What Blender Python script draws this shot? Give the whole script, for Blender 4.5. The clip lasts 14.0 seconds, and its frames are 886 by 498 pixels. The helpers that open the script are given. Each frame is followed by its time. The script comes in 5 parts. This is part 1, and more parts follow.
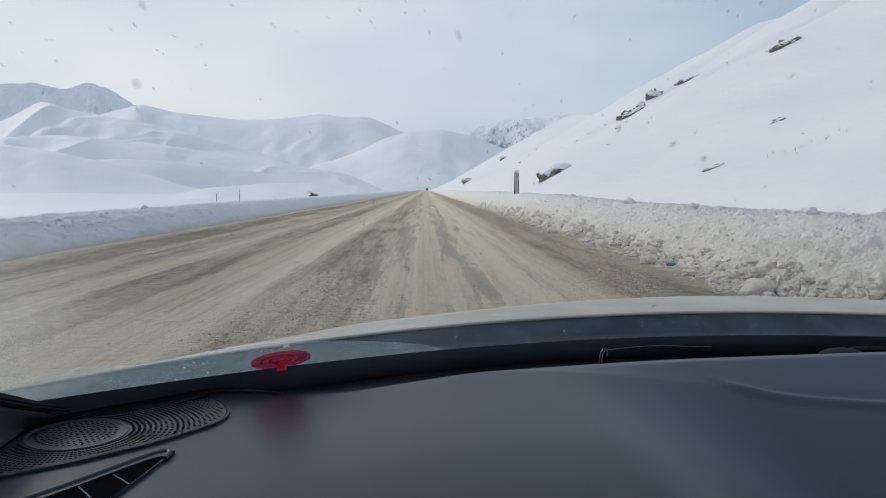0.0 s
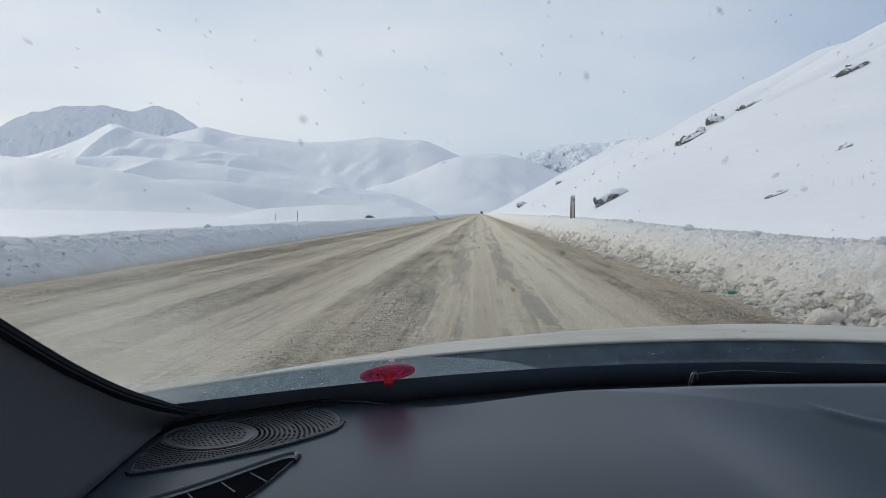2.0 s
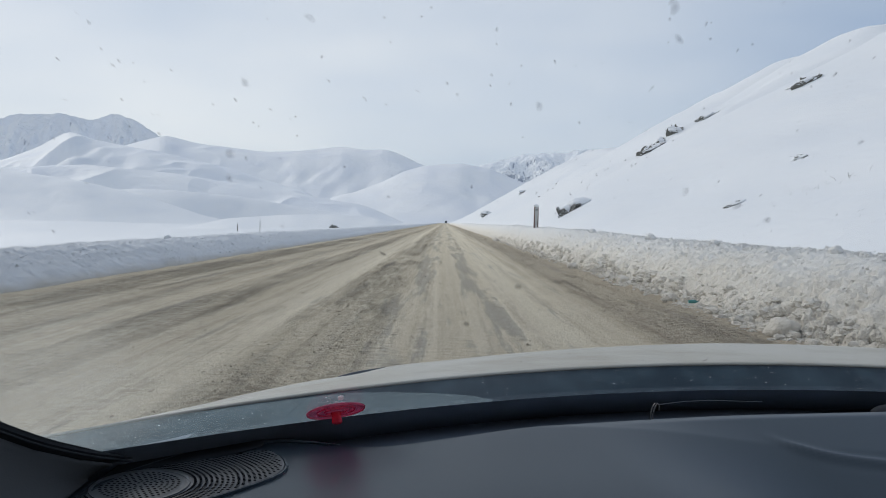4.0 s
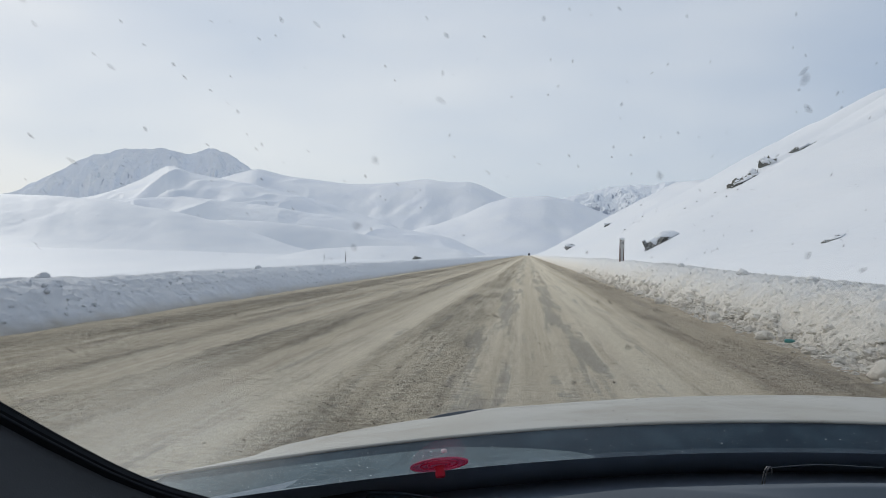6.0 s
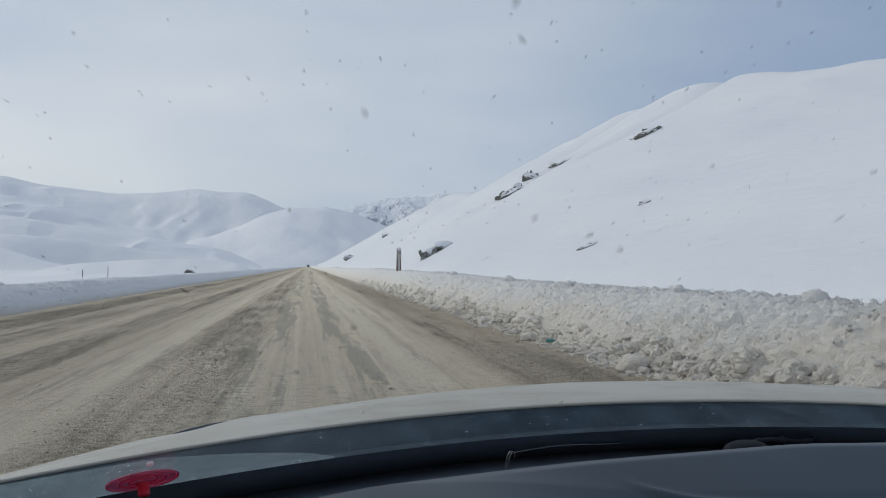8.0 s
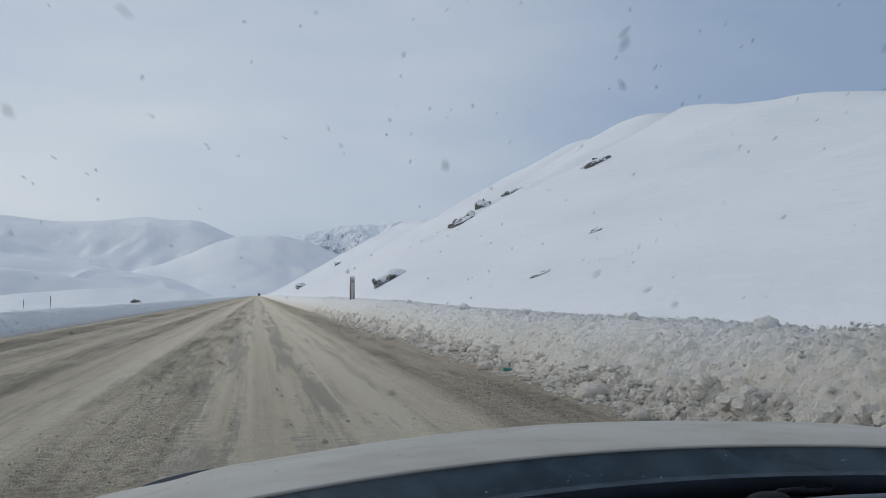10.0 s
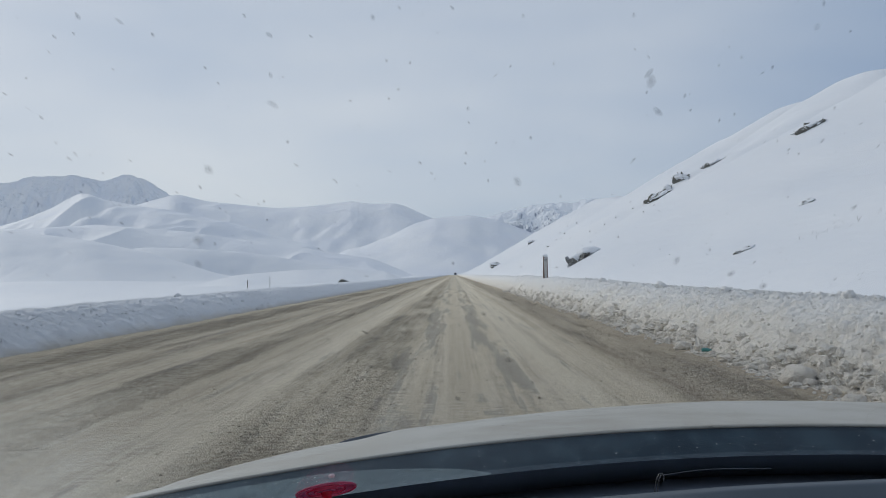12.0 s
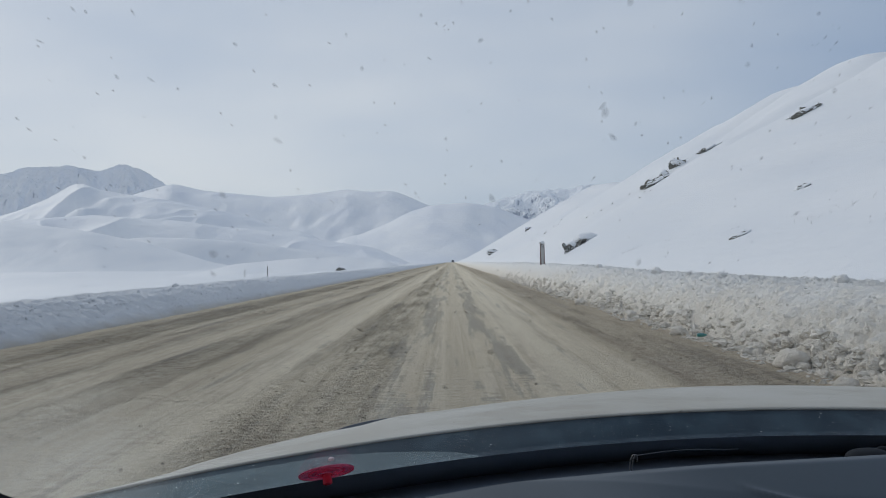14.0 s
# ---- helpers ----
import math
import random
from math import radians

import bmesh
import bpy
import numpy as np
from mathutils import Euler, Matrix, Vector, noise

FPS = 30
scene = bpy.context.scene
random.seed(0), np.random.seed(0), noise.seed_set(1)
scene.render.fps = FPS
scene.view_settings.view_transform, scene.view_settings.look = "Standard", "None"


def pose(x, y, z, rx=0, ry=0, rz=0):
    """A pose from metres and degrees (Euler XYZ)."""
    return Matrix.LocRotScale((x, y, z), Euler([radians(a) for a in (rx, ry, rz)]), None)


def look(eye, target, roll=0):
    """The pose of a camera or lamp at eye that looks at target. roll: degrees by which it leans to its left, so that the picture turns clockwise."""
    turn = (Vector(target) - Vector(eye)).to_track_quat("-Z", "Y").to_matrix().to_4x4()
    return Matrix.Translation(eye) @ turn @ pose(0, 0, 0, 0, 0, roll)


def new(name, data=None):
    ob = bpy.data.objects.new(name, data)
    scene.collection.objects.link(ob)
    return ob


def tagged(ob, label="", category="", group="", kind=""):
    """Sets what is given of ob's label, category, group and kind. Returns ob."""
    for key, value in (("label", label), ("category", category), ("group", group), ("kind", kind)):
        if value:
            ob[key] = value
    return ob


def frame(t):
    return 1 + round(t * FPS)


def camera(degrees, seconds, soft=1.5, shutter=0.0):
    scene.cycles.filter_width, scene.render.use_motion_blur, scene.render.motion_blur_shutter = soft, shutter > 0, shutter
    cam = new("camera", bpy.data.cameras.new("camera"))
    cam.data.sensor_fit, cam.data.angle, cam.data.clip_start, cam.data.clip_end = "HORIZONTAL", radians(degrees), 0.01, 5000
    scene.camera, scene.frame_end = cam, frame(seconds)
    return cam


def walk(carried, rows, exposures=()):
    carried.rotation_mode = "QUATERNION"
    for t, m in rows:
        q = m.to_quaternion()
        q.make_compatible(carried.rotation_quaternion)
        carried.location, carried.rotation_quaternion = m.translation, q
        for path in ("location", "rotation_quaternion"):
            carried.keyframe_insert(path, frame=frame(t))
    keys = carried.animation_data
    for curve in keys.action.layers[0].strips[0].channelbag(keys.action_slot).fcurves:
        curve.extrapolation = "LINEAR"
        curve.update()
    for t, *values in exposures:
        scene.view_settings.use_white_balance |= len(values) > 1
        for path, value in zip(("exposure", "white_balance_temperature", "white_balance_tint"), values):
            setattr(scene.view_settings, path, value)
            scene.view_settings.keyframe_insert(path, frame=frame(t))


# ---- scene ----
EYE = 1.30          # height of the phone over the road
CX = 0.42           # the car's centre line, to the right of the phone

# seconds, x, y, z, pitch, roll, yaw
PATH = [
    (0.0, 0.0163, 0.0077, 1.2787, -4.345, -0.403, -1.292),
    (0.5, 0.0126, -0.0087, 1.2970, -3.383, 0.305, -1.607),
    (1.0, 0.0098, -0.0245, 1.2789, -2.785, 0.692, -0.264),
    (1.5, -0.0299, -0.0210, 1.2898, -3.327, -0.809, 1.116),
    (2.0, -0.0273, -0.0312, 1.2798, -2.700, -1.175, 2.717),
    (2.5, -0.0097, -0.0203, 1.3046, -1.908, -0.457, 1.173),
    (5.0, -0.0216, 0.0060, 1.2928, -1.978, -1.130, 0.018),
    (5.5, -0.0185, 0.0035, 1.2940, -1.446, -1.081, 2.133),
    (6.0, -0.0374, -0.0006, 1.3168, 0.253, -1.557, 6.187),
    (6.5, -0.0156, 0.0268, 1.2992, 1.099, -0.355, 0.339),
    (7.0, 0.0312, 0.0766, 1.3129, 1.380, 1.330, -6.839),
    (7.5, 0.0232, 0.0662, 1.2896, 1.136, 0.220, -9.044),
    (10.0, -0.0414, 0.1266, 1.3083, 3.441, -0.250, -13.375),
    (10.5, -0.0006, 0.1109, 1.3200, 3.584, 0.430, -15.548),
    (11.0, 0.0518, 0.0471, 1.3270, 3.366, 0.534, -8.275),
    (11.5, 0.0031, 0.0234, 1.3072, 1.739, 0.337, -0.088),
    (12.0, -0.0006, 0.0185, 1.3126, 1.858, 0.181, 0.803),
    (12.5, 0.0200, 0.0120, 1.3009, 1.825, 0.246, 0.389),
    (13.0, 0.0170, -0.0049, 1.2865, 1.454, 0.140, 2.417),
    (13.5, 0.0103, -0.0123, 1.2849, 0.991, -0.594, 1.860),
    (14.0, 0.0086, -0.0412, 1.3238, 0.927, 0.684, 0.605),
]
cam = camera(59.2, 14.0, soft=0.4)
walk(cam, [(t, pose(x, y, z, 90 + p, r, w)) for t, x, y, z, p, r, w in PATH],
     [(0.0, 0.06, 6450, 10), (2.5, 0.06, 6400, 10), (5.0, 0.05, 6450, 10), (6.0, 0.02, 6500, 10), (6.5, -0.08, 6450, 10), (7.5, -0.14, 6400, 10), (10.0, -0.22, 6250, 10),
      (11.0, -0.22, 6250, 10), (12.5, -0.22, 6250, 10), (14.0, -0.22, 6280, 10)])

# ---- sky, sun, exposure ----
world = bpy.data.worlds.new("overcast_winter_sky")
scene.world = world
world.use_nodes = True
wn, wl = world.node_tree.nodes, world.node_tree.links
wn.clear()
w_out, w_bg, w_mix = wn.new("ShaderNodeOutputWorld"), wn.new("ShaderNodeBackground"), wn.new("ShaderNodeMix")
sky = wn.new("ShaderNodeTexSky")
sky.sky_type, sky.sun_disc = "NISHITA", False
sky.sun_elevation, sky.sun_rotation = radians(27.5), radians(-45)
sky_dim = wn.new("ShaderNodeVectorMath")
sky_dim.operation = "SCALE"
sky_dim.inputs["Scale"].default_value = 0.10
w_geo, w_map, w_noise, w_ramp = wn.new("ShaderNodeTexCoord"), wn.new("ShaderNodeMapping"), wn.new("ShaderNodeTexNoise"), wn.new("ShaderNodeValToRGB")
w_map.inputs["Scale"].default_value = (1.0, 1.0, 3.2)
w_noise.inputs["Scale"].default_value, w_noise.inputs["Detail"].default_value = 2.1, 5
w_ramp.color_ramp.elements[0].position, w_ramp.color_ramp.elements[0].color = 0.34, (0.50, 0.57, 0.69, 1)
w_ramp.color_ramp.elements[1].position, w_ramp.color_ramp.elements[1].color = 0.66, (0.66, 0.70, 0.77, 1)
w_mix.data_type = "RGBA"
w_mix.inputs["Factor"].default_value = 0.88
wl.new(w_geo.outputs["Generated"], w_map.inputs["Vector"])
wl.new(w_map.outputs["Vector"], w_noise.inputs["Vector"])
wl.new(w_noise.outputs["Fac"], w_ramp.inputs["Fac"])
wl.new(sky.outputs["Color"], sky_dim.inputs[0])
wl.new(sky_dim.outputs["Vector"], w_mix.inputs["A"])
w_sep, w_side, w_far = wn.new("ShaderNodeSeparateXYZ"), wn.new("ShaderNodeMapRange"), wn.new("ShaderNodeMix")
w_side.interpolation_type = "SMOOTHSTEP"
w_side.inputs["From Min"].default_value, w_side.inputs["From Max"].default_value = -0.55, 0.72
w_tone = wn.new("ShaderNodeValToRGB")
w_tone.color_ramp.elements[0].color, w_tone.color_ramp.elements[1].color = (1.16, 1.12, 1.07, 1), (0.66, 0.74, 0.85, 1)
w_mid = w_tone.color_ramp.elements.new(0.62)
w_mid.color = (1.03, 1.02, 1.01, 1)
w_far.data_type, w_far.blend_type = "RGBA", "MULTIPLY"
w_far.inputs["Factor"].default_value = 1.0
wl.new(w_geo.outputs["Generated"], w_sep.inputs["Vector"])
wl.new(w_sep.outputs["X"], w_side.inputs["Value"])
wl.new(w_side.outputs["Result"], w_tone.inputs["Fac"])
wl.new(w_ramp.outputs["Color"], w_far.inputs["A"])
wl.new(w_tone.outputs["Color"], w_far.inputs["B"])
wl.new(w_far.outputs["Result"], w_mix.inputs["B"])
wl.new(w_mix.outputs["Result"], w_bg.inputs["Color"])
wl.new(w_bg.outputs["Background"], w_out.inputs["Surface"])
w_bg.inputs["Strength"].default_value = 1.0

sun = new("sun", bpy.data.lights.new("sun", "SUN"))
sun.data.energy, sun.data.angle, sun.data.color = 1.20, radians(14), (1.0, 0.94, 0.86)
sun.matrix_world = look((-68, 68, 50), (0, 0, 0))

# ---- materials ----
class Mat:
    """A node material with a few short ways to wire it."""

    def __init__(self, name, rough=0.6, metal=0.0, spec=0.5):
        self.m = bpy.data.materials.new(name)
        self.m.use_nodes = True
        self.t = self.m.node_tree
        self.b = self.t.nodes["Principled BSDF"]
        self.b.inputs["Roughness"].default_value = rough
        self.b.inputs["Metallic"].default_value = metal
        self.b.inputs["Specular IOR Level"].default_value = spec

    def n(self, kind, **values):
        node = self.t.nodes.new(kind)
        for key, value in values.items():
            node.inputs[key].default_value = value
        return node

    def link(self, a, b):
        self.t.links.new(a, b)

    def place(self, scale=(1, 1, 1), what="Position"):
        if what == "Position":
            src = self.n("ShaderNodeNewGeometry").outputs["Position"]
        else:
            src = self.n("ShaderNodeTexCoord").outputs[what]
        mp = self.n("ShaderNodeMapping", Scale=scale)
        self.link(src, mp.inputs["Vector"])
        return mp.outputs["Vector"]

    def noise(self, vec, scale, detail=4, rough=0.55):
        node = self.n("ShaderNodeTexNoise", Scale=scale, Detail=detail, Roughness=rough)
        self.link(vec, node.inputs["Vector"])
        return node.outputs["Fac"]

    def voronoi(self, vec, scale):
        node = self.n("ShaderNodeTexVoronoi", Scale=scale)
        self.link(vec, node.inputs["Vector"])
        return node.outputs["Distance"]

    def ramp(self, fac, stops):
        node = self.n("ShaderNodeValToRGB")
        els = node.color_ramp.elements
        while len(els) < len(stops):
            els.new(0.5)
        for el, (pos, col) in zip(els, stops):
            el.position, el.color = pos, (*col, 1) if len(col) == 3 else col
        self.link(fac, node.inputs["Fac"])
        return node.outputs["Color"]

    def step(self, fac, lo, hi):
        node = self.n("ShaderNodeMapRange")
        node.interpolation_type = "SMOOTHSTEP"
        node.inputs["From Min"].default_value, node.inputs["From Max"].default_value = lo, hi
        self.link(fac, node.inputs["Value"])
        return node.outputs["Result"]

    def math(self, op, a, b):
        node = self.n("ShaderNodeMath")
        node.operation = op
        for i, v in enumerate((a, b)):
            if isinstance(v, (int, float)):
                node.inputs[i].default_value = v
            else:
                self.link(v, node.inputs[i])
        return node.outputs["Value"]

    def mix(self, fac, a, b):
        node = self.n("ShaderNodeMix")
        node.data_type = "RGBA"
        for key, v in (("Factor", fac), ("A", a), ("B", b)):
            if isinstance(v, (int, float)):
                node.inputs[key].default_value = v
            elif isinstance(v, tuple):
                node.inputs[key].default_value = (*v, 1)
            else:
                self.link(v, node.inputs[key])
        return node.outputs["Result"]

    def axis(self, which, vec=None):
        node = self.n("ShaderNodeSeparateXYZ")
        self.link(vec or self.n("ShaderNodeNewGeometry").outputs["Position"], node.inputs["Vector"])
        return node.outputs[which]

    def colour(self, c):
        if isinstance(c, tuple):
            self.b.inputs["Base Color"].default_value = (*c, 1)
        else:
            self.link(c, self.b.inputs["Base Color"])
        return self

    def bump(self, height, distance, strength=1.0):
        node = self.n("ShaderNodeBump", Distance=distance, Strength=strength)
        self.link(height, node.inputs["Height"])
        before = self.b.inputs["Normal"].links
        if before:
            self.link(before[0].from_socket, node.inputs["Normal"])
        self.link(node.outputs["Normal"], self.b.inputs["Normal"])
        return self


def snow_material():
    m = Mat("wind_packed_snow", 0.62, spec=0.3)
    v = m.place()
    big, small = m.noise(m.place((1, 0.5, 1.6)), 0.11, 7, 0.62), m.noise(v, 1.3, 6)
    m.colour(m.mix(m.step(big, 0.35, 0.68), (0.775, 0.785, 0.80), (0.71, 0.73, 0.76)))
    m.bump(small, 0.16, 0.6)
    m.bump(m.noise(m.place((1, 0.35, 1)), 0.35, 4), 0.5, 0.35)
    return m.m


def far_snow_material(name, flecks):
    """Mountain snow; flecks is the share of bare stone along its steep ribs."""
    m = Mat(name, 0.7, spec=0.2)
    v = m.place()
    c = m.mix(m.step(m.noise(v, 0.010, 6), 0.38, 0.66), (0.82, 0.83, 0.845), (0.75, 0.77, 0.81))
    if flecks:
        steep = m.axis("Z", m.n("ShaderNodeNewGeometry").outputs["Normal"])
        bare = m.step(m.math("SUBTRACT", m.math("MULTIPLY", m.noise(m.place((1, 1, 0.5)), 0.040, 11, 0.72), 1.5), m.math("MULTIPLY", steep, 0.30)), 0.74 - flecks, 0.86 - flecks)
        c = m.mix(bare, c, (0.33, 0.36, 0.42))
    if flecks > -0.03:
        # Massif only: blue of shade and distance haze painted in streaks.
        gully = m.noise(m.place((1, 0.3, 0.25)), 0.016, 9, 0.66)
        c = m.mix(m.math("MULTIPLY", m.step(gully, 0.42, 0.62), 0.4), c, (0.74, 0.79, 0.87))
        m.bump(gully, 9.0, 0.8)
    m.colour(c)
    m.bump(m.noise(v, 0.012, 10, 0.68), 11.0, 0.6)
    m.bump(m.noise(m.place((1, 0.35, 1)), 0.0035, 4, 0.5), 30.0, 0.5)
    return m.m


def rocky_snow_material():
    """Snowed-up rock: the steep faces show bare stone."""
    m = Mat("hazy_rocky_mountain_snow", 0.75, spec=0.2)
    v = m.place()
    steep = m.axis("Z", m.n("ShaderNodeNewGeometry").outputs["Normal"])
    streak = m.noise(m.place((1, 0.6, 0.6)), 0.055, 12, 0.74)
    bare = m.step(m.math("ADD", m.math("MULTIPLY", streak, 1.5), m.math("MULTIPLY", steep, -0.62)), 0.34, 0.48)
    # The stone's blue tint puts distance haze into its colour.
    stone = m.mix(m.noise(v, 0.05, 5), (0.20, 0.235, 0.30), (0.36, 0.40, 0.47))
    m.colour(m.mix(m.math("MULTIPLY", bare, 0.85), (0.82, 0.84, 0.87), stone))
    m.bump(m.noise(v, 0.022, 10, 0.65), 11.0, 0.7)
    return m.m


def berm_material():
    """Ploughed-up snow, stained by road grit low on the side towards the road."""
    m = Mat("ploughed_dirty_snow", 0.72, spec=0.25)
    v = m.place()
    z = m.axis("Z")
    wob = m.math("MULTIPLY", m.noise(v, 1.1, 5), 0.9)
    stain = m.step(m.math("SUBTRACT", m.math("ADD", wob, 0.52), z), -0.08, 0.70)
    grit = m.step(m.noise(v, 15.0, 7, 0.72), 0.55, 0.66)
    clean = m.mix(m.noise(v, 2.3, 4), (0.85, 0.842, 0.82), (0.74, 0.728, 0.70))
    dirty = m.mix(m.noise(v, 3.5, 5), (0.84, 0.795, 0.715), (0.71, 0.66, 0.575))
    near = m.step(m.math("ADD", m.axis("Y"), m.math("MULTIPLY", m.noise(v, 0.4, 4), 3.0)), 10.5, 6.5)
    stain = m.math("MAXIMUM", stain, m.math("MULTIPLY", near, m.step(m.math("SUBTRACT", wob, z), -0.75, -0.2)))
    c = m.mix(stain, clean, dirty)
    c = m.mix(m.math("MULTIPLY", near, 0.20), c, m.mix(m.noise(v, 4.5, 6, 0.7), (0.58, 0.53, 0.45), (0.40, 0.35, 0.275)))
    splash = m.step(m.math("SUBTRACT", m.math("MULTIPLY", m.noise(v, 2.2, 6, 0.65), 0.85), z), 0.0, 0.38)
    c = m.mix(m.math("MULTIPLY", splash, 0.34), c, m.mix(m.noise(v, 14, 6, 0.7), (0.34, 0.295, 0.235), (0.57, 0.52, 0.44)))
    c = m.mix(m.math("MULTIPLY", grit, 0.32), c, (0.40, 0.355, 0.29))
    m.colour(c)
    m.bump(m.voronoi(v, 16), 0.026, 0.6)
    m.bump(m.noise(v, 26, 8, 0.74), 0.040, 0.9)
    return m.m


def left_berm_material():
    m = Mat("old_ploughed_snow", 0.72, spec=0.25)
    v = m.place()
    z = m.axis("Z")
    stain = m.step(m.math("SUBTRACT", m.math("ADD", m.math("MULTIPLY", m.noise(v, 1.4, 5), 0.35), 0.02), z), -0.05, 0.3)
    c = m.mix(stain, m.mix(m.noise(v, 1.6, 5), (0.73, 0.745, 0.765), (0.58, 0.60, 0.63)), (0.45, 0.40, 0.32))
    m.colour(m.mix(m.math("MULTIPLY", m.step(m.noise(v, 5, 8, 0.78), 0.54, 0.66), 0.28), c, (0.30, 0.28, 0.25)))
    m.bump(m.noise(v, 11, 9, 0.76), 0.055, 1.0)
    return m.m


def road_material():
    """Sanded, hard-packed snow over asphalt, worn in long wheel tracks."""
    m = Mat("sanded_packed_snow_road", 0.68, spec=0.35)
    v = m.place()
    x = m.axis("X")
    sway = m.math("MULTIPLY", m.math("SUBTRACT", m.noise(m.place((0.05, 0.022, 1)), 1.0, 2), 0.5), 0.30)
    ragged = m.math("MULTIPLY", m.math("SUBTRACT", m.noise(m.place((1.6, 0.7, 1)), 1.0, 9, 0.74), 0.5), 0.75)
    xs = m.math("ADD", m.math("ADD", x, sway), ragged)

    def band(centre, wide):
        away = m.math("ABSOLUTE", m.math("SUBTRACT", xs, centre), 0.0)
        return m.math("SUBTRACT", 1.0, m.step(away, wide * 0.45, wide))

    patches = m.noise(m.place((2.6, 0.16, 1)), 1.0, 10, 0.70)
    scrape = m.noise(m.place((2.2, 13, 1)), 1.0, 7, 0.70)
    tracks = m.noise(m.place((3.8, 0.03, 1)), 1.0, 6, 0.65)
    fine = m.noise(v, 13, 10, 0.8)
    light = m.math("ADD", m.math("MULTIPLY", tracks, 0.62), m.math("ADD", m.math("MULTIPLY", scrape, 0.30), m.math("MULTIPLY", fine, 0.36)))
    pale = m.math("MAXIMUM", m.math("MULTIPLY", band(-2.45, 0.5), 0.10), m.math("MULTIPLY", band(1.35, 0.6), 0.08))
    c = m.ramp(m.math("ADD", light, pale), [(0.42, (0.338, 0.270, 0.178)), (0.51, (0.483, 0.402, 0.276)), (0.60, (0.590, 0.503, 0.357)), (0.74, (0.73, 0.643, 0.480))])
    loose = m.math("MAXIMUM", m.math("MAXIMUM", m.math("MULTIPLY", band(-1.35, 0.70), 0.70), m.math("MAXIMUM", m.math("MULTIPLY", band(-3.6, 0.46), 0.72), m.math("MULTIPLY", band(-5.05, 0.5), 0.5))),
                   m.math("MAXIMUM", m.math("MULTIPLY", band(3.1, 0.85), 0.5), m.math("MULTIPLY", band(-6.2, 0.7), 0.95)))
    thin = m.math("ADD", 0.42, m.math("MULTIPLY", m.step(m.noise(m.place((0.7, 0.16, 1)), 1.0, 4, 0.6), 0.38, 0.60), 0.58))
    loose = m.math("MULTIPLY", loose, thin)
    crumbs = m.math("ADD", m.math("MULTIPLY", patches, 0.45), m.math("MULTIPLY", fine, 0.55))
    dark = m.step(m.math("ADD", crumbs, m.math("ADD", m.math("MULTIPLY", loose, 0.13), m.math("MULTIPLY", m.math("SUBTRACT", scrape, 0.5), 0.22))), 0.575, 0.655)
    c = m.mix(m.math("MULTIPLY", dark, 0.48), c, m.mix(fine, (0.13, 0.098, 0.066), (0.40, 0.313, 0.212)))
    bare = m.math("MAXIMUM", m.math("MULTIPLY", band(-0.5, 0.45), 0.11), m.math("MULTIPLY", band(0.55, 0.4), 0.12))
    wet = m.step(m.math("ADD", m.math("ADD", m.noise(m.place((2.6, 0.14, 1)), 1.0, 8, 0.64), m.math("ADD", m.math("MULTIPLY", scrape, 0.28), m.math("MULTIPLY", fine, 0.08))), bare), 0.765, 0.825)
    c = m.mix(m.math("MULTIPLY", wet, 0.55), c, m.mix(fine, (0.17, 0.158, 0.13), (0.27, 0.248, 0.205)))
    shoulder = m.math("MULTIPLY", m.step(m.math("ADD", x, m.math("MULTIPLY", m.math("SUBTRACT", patches, 0.5), 0.9)), 1.9, 2.7), m.step(x, 4.25, 3.95))
    c = m.mix(m.math("MULTIPLY", shoulder, 0.62), c, m.mix(m.noise(m.place((2.5, 0.3, 1)), 1.0, 7, 0.65), (0.36, 0.285, 0.195), (0.50, 0.415, 0.30)))
    lane = m.step(m.math("ADD", xs, m.math("MULTIPLY", patches, 1.2)), -1.3, -2.2)
    c = m.mix(m.math("MULTIPLY", lane, 0.36), c, m.mix(fine, (0.27, 0.217, 0.148), (0.44, 0.362, 0.25)))
    narrow = m.noise(m.place((3.2, 0.035, 1)), 1.0, 4, 0.6)
    broken = m.noise(m.place((3.4, 0.40, 1)), 1.0, 9, 0.74)
    rows = m.math("ADD", m.math("MULTIPLY", narrow, 0.55), m.math("ADD", m.math("MULTIPLY", broken, 0.35), m.math("MULTIPLY", scrape, 0.25)))
    c = m.mix(m.math("MULTIPLY", m.step(rows, 0.60, 0.66), 0.38), c, m.mix(fine, (0.16, 0.122, 0.083), (0.40, 0.315, 0.215)))
    c = m.mix(m.math("MULTIPLY", m.step(rows, 0.53, 0.47), 0.30), c, (0.78, 0.68, 0.50))
    flecks = m.noise(m.place((20, 46, 20)), 1.0, 5, 0.75)
    c = m.mix(m.math("MULTIPLY", m.step(flecks, 0.56, 0.65), 0.45), c, (0.15, 0.122, 0.088))
    c = m.mix(m.math("MULTIPLY", m.step(flecks, 0.44, 0.33), 0.30), c, (0.68, 0.61, 0.47))
    chips = m.noise(m.place((6, 15, 6)), 1.0, 7, 0.78)
    c = m.mix(m.math("MULTIPLY", m.step(chips, 0.56, 0.62), 0.42), c, (0.19, 0.148, 0.10))
    c = m.mix(m.math("MULTIPLY", m.step(chips, 0.42, 0.36), 0.35), c, (0.80, 0.71, 0.54))
    clods = m.noise(m.place((9.0, 6.5, 8.5)), 1.0, 5, 0.64)
    c = m.mix(m.math("MULTIPLY", m.math("MULTIPLY", loose, m.step(clods, 0.52, 0.57)), 0.66), c, (0.205, 0.153, 0.092))
    m.colour(c)
    m.bump(m.math("MULTIPLY", m.math("ADD", loose, 0.08), clods), 0.34, 1.0)
    m.bump(flecks, 0.018, 1.0)
